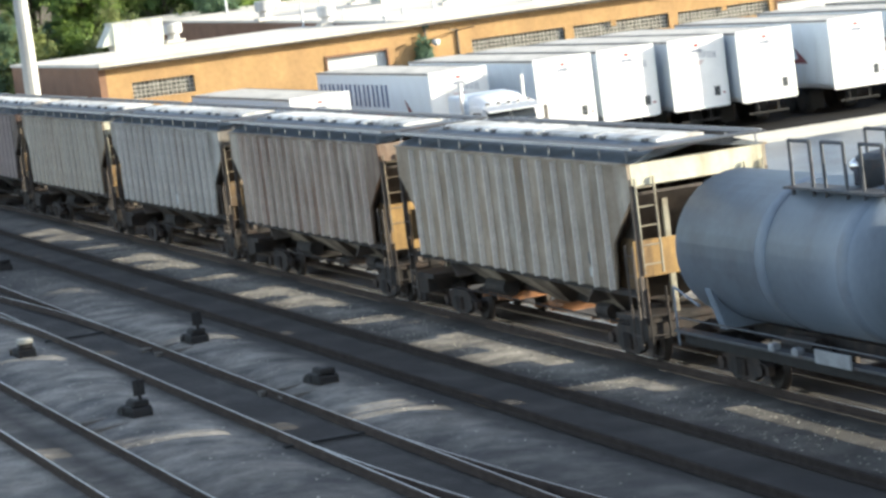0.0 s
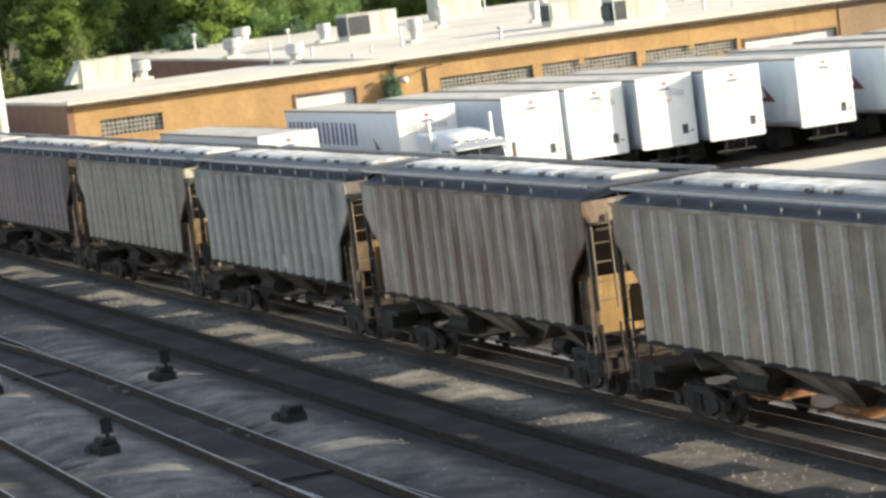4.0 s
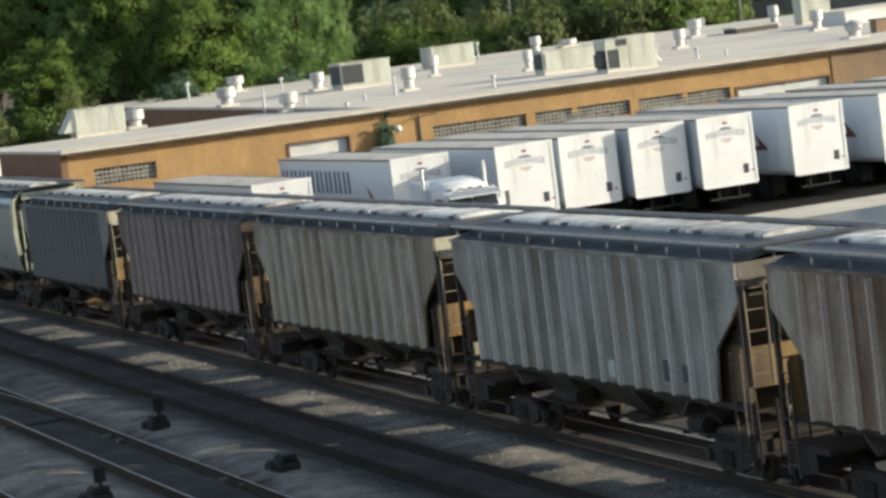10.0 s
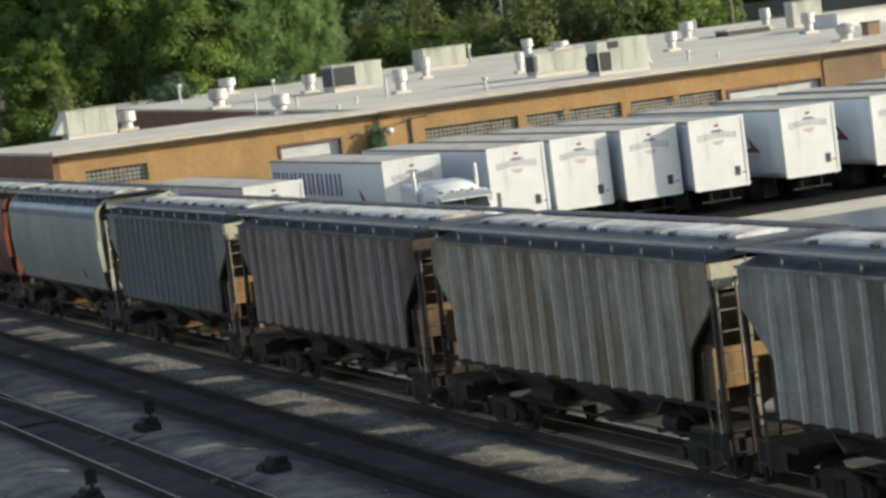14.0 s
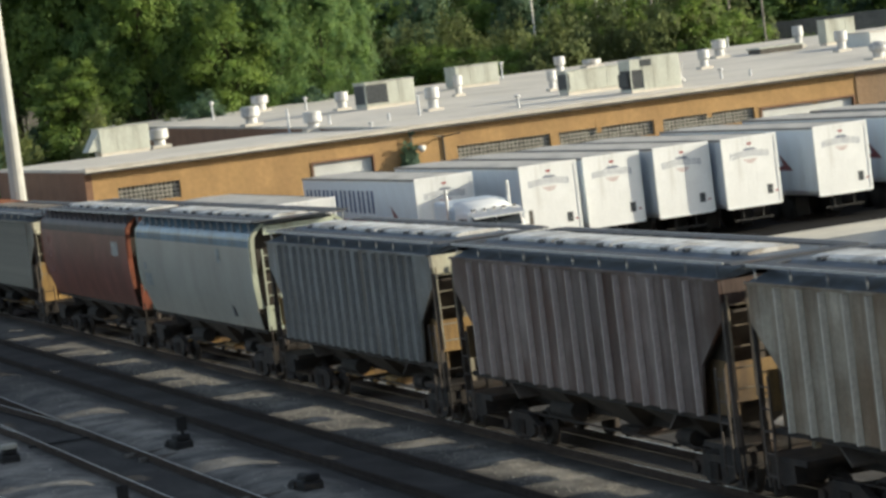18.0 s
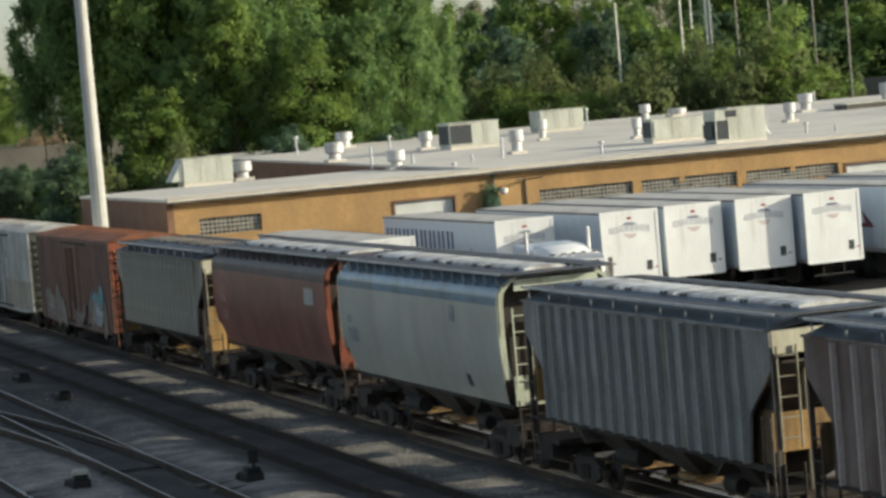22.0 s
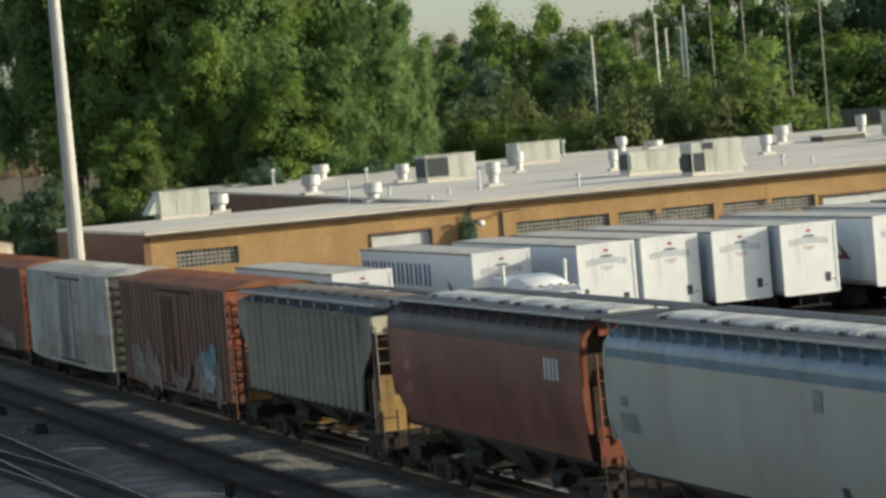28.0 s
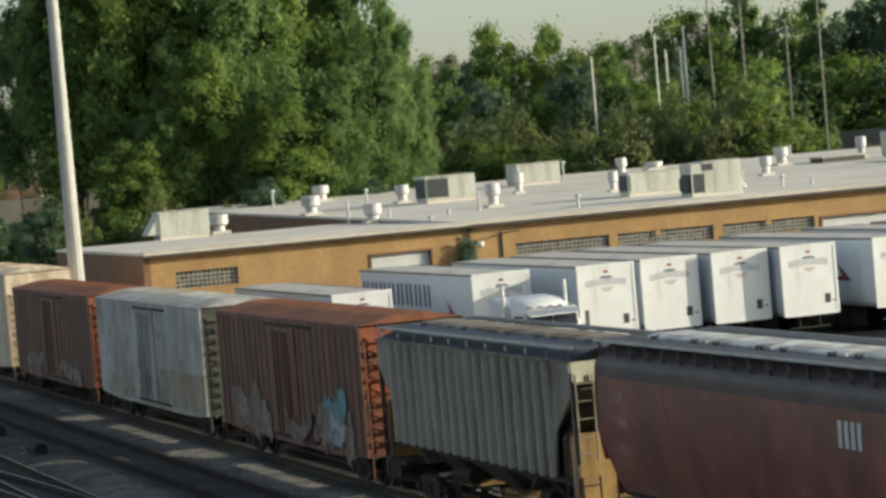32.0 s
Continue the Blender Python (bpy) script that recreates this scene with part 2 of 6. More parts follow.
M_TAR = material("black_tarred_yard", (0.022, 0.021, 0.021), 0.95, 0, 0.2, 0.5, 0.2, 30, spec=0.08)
M_WALL_FAR = material("stained_parapet", (0.075, 0.07, 0.06), 0.9, 0, 0.2, 0.3, 0.2, 5)
M_WALL_GREY = material("grey_concrete_wall", (0.23, 0.22, 0.20), 0.9, 0, 0.2, 0.3, 0.2, 5, (0.14, 0.13, 0.12), 0.4, 0.2, True)
M_SHED = material("pale_siding", (0.55, 0.50, 0.42), 0.8, 0, 0.1, 0.5)
M_CHROME = material("truck_chrome", (0.75, 0.75, 0.76), 0.12, 1.0, 0.03, 2.0)
M_GLASS = material("dark_window_glass", (0.02, 0.025, 0.03), 0.05, 0, 0.02, 1.0, spec=0.8)


def leaf_material(name, dark, light):
    m = material(name, dark, 0.6, 0, 0.25, 0.35, island=0.2, stain=light, stain_amount=0.5, stain_scale=0.5)
    n, l = m.node_tree.nodes, m.node_tree.links
    b, out = n["Principled BSDF"], n["Material Output"]
    b.inputs["Specular IOR Level"].default_value = 0.2
    tr = n.new("ShaderNodeBsdfTranslucent")
    l.new(b.inputs["Base Color"].links[0].from_socket, tr.inputs["Color"])
    mx = n.new("ShaderNodeMixShader")
    mx.inputs["Fac"].default_value = 0.6
    l.new(b.outputs["BSDF"], mx.inputs[1])
    l.new(tr.outputs["BSDF"], mx.inputs[2])
    l.new(mx.outputs["Shader"], out.inputs["Surface"])
    return m


M_LEAVES = [leaf_material("leaves_dark", (0.138, 0.235, 0.10), (0.255, 0.36, 0.115)),
            leaf_material("leaves_bright", (0.175, 0.265, 0.085), (0.31, 0.41, 0.10)),
            leaf_material("leaves_olive", (0.185, 0.225, 0.10), (0.265, 0.295, 0.115)),
            leaf_material("leaves_deep", (0.11, 0.18, 0.125), (0.19, 0.27, 0.15)),
            # distance haze is put into this pale leaf colour
            leaf_material("leaves_hazed", (0.26, 0.27, 0.18), (0.36, 0.36, 0.24))]


def ground_material():
    """Pale gravel with oily dark ballast along the tracks."""
    m = material("gravel_ground", (0.30, 0.275, 0.24), 0.95, 0, 0.32, 1.3, 0.7, 26, (0.115, 0.11, 0.105), 0.5, 0.5)
    n, l = m.node_tree.nodes, m.node_tree.links
    b = n["Principled BSDF"]
    base = b.inputs["Base Color"].links[0].from_socket
    co = n.new("ShaderNodeTexCoord")
    sep = n.new("ShaderNodeSeparateXYZ")
    l.new(co.outputs["Object"], sep.inputs["Vector"])
    nz = n.new("ShaderNodeTexNoise")
    nz.inputs["Scale"].default_value, nz.inputs["Detail"].default_value = 0.9, 6.0
    l.new(co.outputs["Object"], nz.inputs["Vector"])
    wob = n.new("ShaderNodeMath")
    wob.operation = "MULTIPLY_ADD"
    wob.inputs[1].default_value, wob.inputs[2].default_value = 1.1, -0.55
    l.new(nz.outputs["Fac"], wob.inputs[0])
    acc = None
    # dark bands along the four tracks, and a fifth behind the train
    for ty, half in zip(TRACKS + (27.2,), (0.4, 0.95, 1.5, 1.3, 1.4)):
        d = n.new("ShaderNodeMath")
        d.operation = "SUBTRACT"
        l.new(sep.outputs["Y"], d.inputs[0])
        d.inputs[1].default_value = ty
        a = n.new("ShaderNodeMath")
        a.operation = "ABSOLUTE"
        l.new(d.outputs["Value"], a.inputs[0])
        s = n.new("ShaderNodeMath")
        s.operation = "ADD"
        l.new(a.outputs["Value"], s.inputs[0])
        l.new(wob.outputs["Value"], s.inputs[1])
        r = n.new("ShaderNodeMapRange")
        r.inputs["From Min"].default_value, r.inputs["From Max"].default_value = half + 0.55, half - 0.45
        l.new(s.outputs["Value"], r.inputs["Value"])
        if acc is None:
            acc = r.outputs["Result"]
        else:
            mxm = n.new("ShaderNodeMath")
            mxm.operation = "MAXIMUM"
            l.new(acc, mxm.inputs[0])
            l.new(r.outputs["Result"], mxm.inputs[1])
            acc = mxm.outputs["Value"]
    # the gravel turns darker further along the line
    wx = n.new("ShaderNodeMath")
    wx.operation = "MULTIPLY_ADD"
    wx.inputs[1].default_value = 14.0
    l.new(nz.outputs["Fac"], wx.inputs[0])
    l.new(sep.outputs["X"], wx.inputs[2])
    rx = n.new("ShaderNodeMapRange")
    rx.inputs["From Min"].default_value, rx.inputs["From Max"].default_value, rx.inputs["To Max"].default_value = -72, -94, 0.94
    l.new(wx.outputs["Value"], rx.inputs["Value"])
    # in the strip beside the train's track it darkens less
    off = n.new("ShaderNodeMath")
    off.operation = "SUBTRACT"
    l.new(sep.outputs["Y"], off.inputs[0])
    off.inputs[1].default_value = 22.35
    wide = n.new("ShaderNodeMath")
    wide.operation = "ABSOLUTE"
    l.new(off.outputs["Value"], wide.inputs[0])
    lessen = n.new("ShaderNodeMapRange")
    lessen.inputs["From Min"].default_value, lessen.inputs["From Max"].default_value, lessen.inputs["To Min"].default_value = 0.7, 1.2, 0.35
    l.new(wide.outputs["Value"], lessen.inputs["Value"])
    far_dark = n.new("ShaderNodeMath")
    far_dark.operation = "MULTIPLY"
    l.new(rx.outputs["Result"], far_dark.inputs[0])
    l.new(lessen.outputs["Result"], far_dark.inputs[1])
    far = n.new("ShaderNodeMath")
    far.operation = "MAXIMUM"
    l.new(acc, far.inputs[0])
    l.new(far_dark.outputs["Value"], far.inputs[1])
    acc = far.outputs["Value"]
    # darker again at the near end of the line
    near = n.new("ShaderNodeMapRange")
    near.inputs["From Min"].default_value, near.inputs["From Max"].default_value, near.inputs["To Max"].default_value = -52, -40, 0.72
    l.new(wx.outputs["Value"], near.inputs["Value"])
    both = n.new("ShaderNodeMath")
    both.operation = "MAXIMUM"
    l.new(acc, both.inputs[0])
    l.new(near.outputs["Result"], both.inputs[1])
    # the dark cover lies unevenly
    blot = n.new("ShaderNodeTexNoise")
    blot.inputs["Scale"].default_value, blot.inputs["Detail"].default_value = 0.45, 5.0
    l.new(co.outputs["Object"], blot.inputs["Vector"])
    thin = n.new("ShaderNodeMapRange")
    thin.inputs["From Min"].default_value, thin.inputs["From Max"].default_value, thin.inputs["To Min"].default_value = 0.35, 0.6, 0.82
    l.new(blot.outputs["Fac"], thin.inputs["Value"])
    cover = n.new("ShaderNodeMath")
    cover.operation = "MULTIPLY"
    l.new(both.outputs["Value"], cover.inputs[0])
    l.new(thin.outputs["Result"], cover.inputs[1])
    acc = cover.outputs["Value"]
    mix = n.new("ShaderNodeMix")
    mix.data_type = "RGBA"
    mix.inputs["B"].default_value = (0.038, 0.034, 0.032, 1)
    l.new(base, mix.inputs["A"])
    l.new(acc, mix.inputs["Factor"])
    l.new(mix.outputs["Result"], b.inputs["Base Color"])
    return m


M_GROUND = ground_material()


# ---- mesh helpers ----
class Mesh:
    """Collects vertices and faces of one part."""

    def __init__(self):
        self.v, self.f = [], []

    def box(self, x0, x1, y0, y1, z0, z1):
        i = len(self.v)
        self.v += [(x, y, z) for x in (x0, x1) for y in (y0, y1) for z in (z0, z1)]
        self.f += [tuple(i + k for k in q) for q in ((0, 1, 3, 2), (4, 6, 7, 5), (0, 4, 5, 1), (2, 3, 7, 6), (0, 2, 6, 4), (1, 5, 7, 3))]
        return self

    def slab(self, points, d):
        """A plate: a flat polygon and its copy moved by d."""
        i, n = len(self.v), len(points)
        self.v += [tuple(q) for q in points] + [(q[0] + d[0], q[1] + d[1], q[2] + d[2]) for q in points]
        self.f += [tuple(i + k for k in range(n)), tuple(i + n + k for k in reversed(range(n)))]
        self.f += [(i + k, i + n + k, i + n + (k + 1) % n, i + (k + 1) % n) for k in range(n)]
        return self

    def rod(self, a, b, r, r2=None, n=8):
        """A round bar from a to b."""
        r2 = r if r2 is None else r2
        a, b = Vector(a), Vector(b)
        w = (b - a).normalized()
        u = w.orthogonal().normalized()
        v = w.cross(u)
        i = len(self.v)
        for c, q in ((a, r), (b, r2)):
            self.v += [tuple(c + (u * math.cos(2 * math.pi * k / n) + v * math.sin(2 * math.pi * k / n)) * q) for k in range(n)]
        self.f += [(i + k, i + (k + 1) % n, i + n + (k + 1) % n, i + n + k) for k in range(n)]
        self.f += [tuple(i + k for k in reversed(range(n))), tuple(i + n + k for k in range(n))]
        return self

    def lathe(self, rings, axis, centre, n=20):
        """Rings of (along, radius) round an axis through centre."""
        i = len(self.v)
        for s, r in rings:
            for k in range(n):
                c, d = r * math.cos(2 * math.pi * k / n), r * math.sin(2 * math.pi * k / n)
                q = {"x": (s, c, d), "y": (c, s, d), "z": (c, d, s)}[axis]
                self.v.append((centre[0] + q[0], centre[1] + q[1], centre[2] + q[2]))
        for j in range(len(rings) - 1):
            self.f += [(i + j * n + k, i + j * n + (k + 1) % n, i + (j + 1) * n + (k + 1) % n, i + (j + 1) * n + k) for k in range(n)]
        self.f += [tuple(i + k for k in range(n)), tuple(i + (len(rings) - 1) * n + k for k in range(n))]
        return self

    def data(self, name, mat, smooth=False):
        me = bpy.data.meshes.new(name)
        me.from_pydata(self.v, [], self.f)
        bm = bmesh.new()
        bm.from_mesh(me)
        bmesh.ops.recalc_face_normals(bm, faces=bm.faces)
        bm.to_mesh(me)
        bm.free()
        me.materials.append(mat)
        if smooth:
            for poly in me.polygons:
                poly.use_smooth = len(poly.vertices) == 4
        return me


def part(name, mesh, mat, parent=None, label="", smooth=False, bevel=0.0):
    ob = new(name, mesh.data(name, mat, smooth) if isinstance(mesh, Mesh) else mesh)
    if parent is not None:
        ob.parent = parent
    if label:
        tagged(ob, label)
    if bevel:
        mod = ob.modifiers.new("edge", "BEVEL")
        mod.width, mod.segments, mod.limit_method = bevel, 2, "ANGLE"
    return ob


def thing(name, label, category, m=None, group=""):
    ob = new(name)
    ob.empty_display_size = 0.3
    if m is not None:
        ob.matrix_basis = m
    return tagged(ob, label, category, group)


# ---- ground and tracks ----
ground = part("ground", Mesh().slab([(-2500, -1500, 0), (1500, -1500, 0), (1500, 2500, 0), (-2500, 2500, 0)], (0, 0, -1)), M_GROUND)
tagged(ground, "pale gravel ground stained dark along the tracks", "ground", kind="structure")

yard = part("pavement", Mesh().slab([(-109.8, 30, 0.02), (-104.8, 30, 0.02), (-104.8, 160, 0.02), (-109.8, 160, 0.02)], (0, 0, -0.3)), M_CONCRETE)
tagged(yard, "pale sunlit concrete strip across the yard", "pavement", kind="structure")
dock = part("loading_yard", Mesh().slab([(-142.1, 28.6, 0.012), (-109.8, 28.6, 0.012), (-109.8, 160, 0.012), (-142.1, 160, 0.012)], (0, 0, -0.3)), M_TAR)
tagged(dock, "black tarred loading yard under the trailers", "pavement", kind="structure")
lot = part("road", Mesh().slab([(-104.8, 28.8, 0.015), (-84, 28.8, 0.015), (-84, 160, 0.015), (-104.8, 160, 0.015)], (0, 0, -0.3)), M_ASPHALT)
tagged(lot, "smooth grey asphalt drive beside the loading yard", "road", kind="structure")


def rail_mesh(x0, x1, mat, name="rail"):
    profile = [(-0.07, 0.0), (0.07, 0.0), (0.07, 0.015), (0.012, 0.04), (0.012, 0.12), (0.036, 0.135), (0.036, 0.17), (-0.036, 0.17), (-0.036, 0.135), (-0.012, 0.12), (-0.012, 0.04), (-0.07, 0.015)]
    return Mesh().slab([(x0, y, z) for y, z in profile], (x1 - x0, 0, 0)).data(name, mat)


def track(y, x0, x1, mat, label):
    t = tagged(thing("railway_track", label, "track", pose(0, y, 0.03)), kind="structure")
    web = M_RAIL_SOOT if mat is M_RAIL_SOOT else M_RAIL_RUST
    me = rail_mesh(x0, x1, web)
    top = Mesh().box(x0, x1, -0.018, 0.018, 0.1695, 0.173).data("running_surface", mat)
    for s in (-0.7525, 0.7525):
        r = part("rail", me, web, t)
        r.location = (0, s, 0)
        part("running_surface", top, mat, r, "polished running surface" if mat is M_RAIL else "")
    return t


tracks = [track(TRACKS[0], -330, 130, M_RAIL, "track with shiny worn rails on oily ballast"),
          track(TRACKS[1], -330, 130, M_RAIL, "track with shiny worn rails on oily ballast"),
          track(TRACKS[2], -330, 130, M_RAIL_SOOT, "little used track with dull sooty brown rails"),
          track(TRACKS[3], -330, 130, M_RAIL, "track with dull rails under the moving train")]


def turnout(x0, length, y0, y1, label):
    """Curved rails that leave the track at y0 and end on y1; length is signed along x."""
    t = tagged(thing("turnout", label, "track"), kind="structure")
    n = 40
    for off in (-0.7525, 0.7525):
        rows = []
        for k in range(n + 1):
            u = k / n
            rows.append((x0 + length * u, y0 + (y1 - y0) * (3 * u * u - 2 * u ** 3) + off * 0.985))
        m = Mesh()
        for dy, z in ((-0.07, 0.03), (-0.036, 0.195), (0.036, 0.195), (0.07, 0.03)):
            m.v += [(x, y + dy, z) for x, y in rows]
        for j in range(3):
            a = j * (n + 1)
            m.f += [(a + k, a + k + 1, a + n + 2 + k, a + n + 1 + k) for k in range(n)]
        r = part("rail", m, M_RAIL_RUST, t)
        c = Mesh()
        c.v = [(x, y + d, 0.199) for d in (-0.018, 0.018) for x, y in rows]
        c.f = [(k, k + 1, n + 2 + k, n + 1 + k) for k in range(n)]
        part("running_surface", c, M_RAIL, r, "polished running surface")
    side = math.copysign(1, length)
    part("throw_rod", Mesh().box(x0 + 1.0 * side - 0.07, x0 + 1.0 * side + 0.07, y0 - 1.0, y0 + 1.0, 0.03, 0.07), M_BLACK_IRON, t)
    return t


turnout(-78, -58, TRACKS[1], TRACKS[0], "curved turnout rails branching towards the near track")
turnout(-56.5, 55, TRACKS[1], TRACKS[2], "curved turnout rails branching towards the rusty track")


def switch_machine(x, y, turn, tall):
    s = thing("switch_machine", "black boxy switch machine with a short target post", "switch machine", pose(x, y, bank_height(x, y) * 0.7, 0, 0, turn), "switch machines")
    part("case", Mesh().slab([(-0.6, -0.24, 0.02), (0.42, -0.24, 0.02), (0.42, -0.24, 0.22), (0.3, -0.24, 0.27), (-0.35, -0.24, 0.25), (-0.6, -0.24, 0.14)], (0, 0.48, 0)), M_BLACK_IRON, s, bevel=0.03)
    part("motor", Mesh().rod((-0.3, 0.0, 0.27), (0.08, 0.0, 0.27), 0.11, n=12), M_BLACK_IRON, s)
    part("gear_housing", Mesh().box(0.12, 0.4, -0.18, 0.18, 0.26, 0.40), M_BLACK_IRON, s, bevel=0.03)
    part("throw_lever", Mesh().rod((-0.1, -0.3, 0.12), (0.3, -0.42, 0.16), 0.03, n=6).rod((0.3, -0.42, 0.16), (0.36, -0.42, 0.3), 0.03, n=6), M_BLACK_IRON, s)
    for x in (-0.62, 0.62):
        part("bed_tie", Mesh().box(x - 0.12, x + 0.12, -1.3, 0.4, -0.16, 0.012), M_TIE_GREY, s)
    if tall:
        part("target_post", Mesh().rod((0.34, 0.0, 0.35), (0.34, 0.0, 0.86), 0.045).box(0.31, 0.37, -0.13, 0.13, 0.5, 0.84), M_BLACK_IRON, s)
    return s


# low banks of spread gravel between the tracks
BANKS = ((12.55, 14.8, -84, -20), (16.95, 19.0, -150, -47))


def bank_height(x, y):
    """Height of the heaped gravel over the yard."""
    for y0, y1, x0, x1 in BANKS:
        if y0 < y < y1 and x0 < x < x1:
            u = (y - y0) / (y1 - y0)
            end = min(1.0, (x - x0) / 5, (x1 - x) / 5)
            swell = 0.11 + 0.025 * math.sin(x * 0.45 + y0) + 0.008 * math.sin(x * 1.1 + y * 1.1)
            return swell * end * math.sin(math.pi * u) ** 0.8
    return 0.0


for y0, y1, x0, x1 in BANKS:
    m = Mesh()
    nx, ny = int((x1 - x0) / 0.35), 12
    m.v = [(x0 + (x1 - x0) * a / nx, y0 + (y1 - y0) * b / ny, 0.004 + bank_height(x0 + (x1 - x0) * a / nx, y0 + (y1 - y0) * b / ny)) for a in range(nx + 1) for b in range(ny + 1)]
    m.f = [(a * (ny + 1) + b, (a + 1) * (ny + 1) + b, (a + 1) * (ny + 1) + b + 1, a * (ny + 1) + b + 1) for a in range(nx) for b in range(ny)]
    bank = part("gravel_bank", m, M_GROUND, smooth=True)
    tagged(bank, "low bank of pale gravel heaped between the tracks", "gravel", kind="structure")

switch_machine(-62.6, 13.6, 8, True)
switch_machine(-73.2, 17.7, 4, True)
switch_machine(-62.4, 17.85, 6, False)
pale_machine = switch_machine(-76.2, 13.8, 0, False)
part("pale_cover", Mesh().box(0.1, 0.42, -0.2, 0.2, 0.39, 0.52), M_MARK_GROUND, pale_machine, "pale weathered cover", bevel=0.03)
switch_machine(-110.4, 18.2, 0, False)
switch_machine(-101.0, 18.0, 0, False)

# loose ballast stones on the pale strips between the tracks
rng = random.Random(3)
stones = Mesh()
for k in range(5600):
    x = -34 - 70 * rng.random() ** 0.7
    y = rng.uniform(9.5, 23.4) if k < 3000 else rng.uniform(21.3, 23.3)
    if min(abs(y - ty) / hw for ty, hw in zip(TRACKS, (0.6, 0.95, 1.35, 1.3))) < 1:
        continue
    r = rng.uniform(0.018, 0.04) * (1.5 if rng.random() < 0.06 else 1)
    a = rng.uniform(0, 6.28)
    c, d = math.cos(a), math.sin(a)
    i, h = len(stones.v), 0.004 + bank_height(x, y)
    e = r * rng.uniform(0.6, 1.0)
    stones.v += [(x + c * r, y + d * r, h), (x - d * e, y + c * e, h), (x - c * r, y - d * r, h), (x + d * e, y - c * e, h), (x + c * r * 0.2, y + d * r * 0.2, h + r * rng.uniform(0.35, 0.8))]
    stones.f += [(i, i + 1, i + 4), (i + 1, i + 2, i + 4), (i + 2, i + 3, i + 4), (i + 3, i, i + 4)]
me = bpy.data.meshes.new("ballast_stones")
me.from_pydata(stones.v, [], stones.f)
me.materials.append(M_STONE)
tagged(part("ballast_stones", me, M_STONE), "loose crushed pale ballast stones between the tracks", "gravel", kind="stuff")


# ---- the train ----
TRAIN = []          # (car, x at the start)
WHEELS = []


def wheel_data():
    m = Mesh()
    for s in (-0.7525, 0.7525):
        o = math.copysign(1, s)
        m.lathe([(s - 0.075 * o, 0.10), (s - 0.075 * o, 0.455), (s - 0.04 * o, 0.455), (s - 0.035 * o, 0.425), (s + 0.06 * o, 0.415), (s + 0.06 * o, 0.36), (s + 0.02 * o, 0.34),
                 (s + 0.02 * o, 0.16), (s + 0.08 * o, 0.13), (s + 0.08 * o, 0.09)], "y", (0, 0, 0), 20)
    m.rod((0, -1.05, 0), (0, 1.05, 0), 0.085, n=10)
    for a in (0, 2.1, 4.2):
        for s in (-0.80, 0.80):
            m.box(0.26 * math.cos(a) - 0.03, 0.26 * math.cos(a) + 0.03, s - 0.01, s + 0.01, 0.26 * math.sin(a) - 0.03, 0.26 * math.sin(a) + 0.03)
    return m.data("wheelset", M_WHEEL, True)


def side_frame_data():
    m = Mesh()
    for s in (-1.02, 1.02):
        y0, y1 = s - 0.07, s + 0.07
        m.slab([(-1.15, y0, 0.50), (-0.85, y0, 0.58), (-0.5, y0, 0.74), (0.5, y0, 0.74), (0.85, y0, 0.58), (1.15, y0, 0.50), (1.15, y0, 0.32), (0.80, y0, 0.36),
                (0.45, y0, 0.16), (-0.45, y0, 0.16), (-0.80, y0, 0.36), (-1.15, y0, 0.32)], (0, y1 - y0, 0))
        for x in (-0.875, 0.875):
            m.rod((x, s - 0.14, 0.42), (x, s + 0.14, 0.42), 0.13, n=10)
        for x in (-0.14, 0.0, 0.14):
            m.rod((x, s - 0.1, 0.25), (x, s - 0.1, 0.58), 0.055, n=8)
    m.box(-0.2, 0.2, -1.05, 1.05, 0.36, 0.66)
    return m.data("side_frames", M_UNDER)


WHEEL_DATA, FRAME_DATA = wheel_data(), side_frame_data()


def truck(car, x):
    tr = part("truck", FRAME_DATA, M_UNDER, car, "grimy cast steel truck")
    tr.location = (x, 0, 0)
    for dx in (-0.875, 0.875):
        w = part("wheelset", WHEEL_DATA, M_WHEEL, tr)
        w.location = (dx, 0, 0.42)
        WHEELS.append((w, pose(dx, 0, 0.42)))
    return tr


def running_gear(car, half, mat_sill, reach=0.68):
    for s in (-1, 1):
        truck(car, s * (half - 2.15))
        m = Mesh().box(min(s * (half - 0.2), s * (half + reach - 0.13)), max(s * (half - 0.2), s * (half + reach - 0.13)), -0.10, 0.10, 0.68, 0.92)
        m.box(min(s * (half + reach - 0.28), s * (half + reach)), max(s * (half + reach - 0.28), s * (half + reach)), -0.16, 0.16, 0.64, 0.96)
        part("coupler", m, M_UNDER, car, bevel=0.02)
    part("centre_sill", Mesh().box(-half + 0.1, half - 0.1, -0.33, 0.33, 0.80, 1.10), mat_sill, car)
    # brake cylinder, pipes and levers under the sill
    b = Mesh().rod((half - 4.4, -0.75, 0.86), (half - 3.7, -0.75, 0.86), 0.17, n=12)
    b.rod((-half + 3.6, -0.7, 0.92), (-half + 4.9, -0.7, 0.92), 0.22, n=12)
    b.rod((-half + 1.2, -0.95, 0.74), (half - 1.2, -0.95, 0.74), 0.025, n=6)
    part("brake_gear", b, M_UNDER, car)


def ladder(car, mat, a, b, rungs, step, name="ladder"):
    """Two stiles at a and b (foot points), rungs between them; step: the way up."""
    a, b, up = Vector(a), Vector(b), Vector(step)
    m = Mesh()
    for q in (a, b):
        m.rod(q - up * 0.5, q + up * (rungs - 0.5), 0.028, n=6)
    for k in range(rungs):
        m.rod(a + up * k, b + up * k, 0.018, n=6)
    return part(name, m, mat, car)


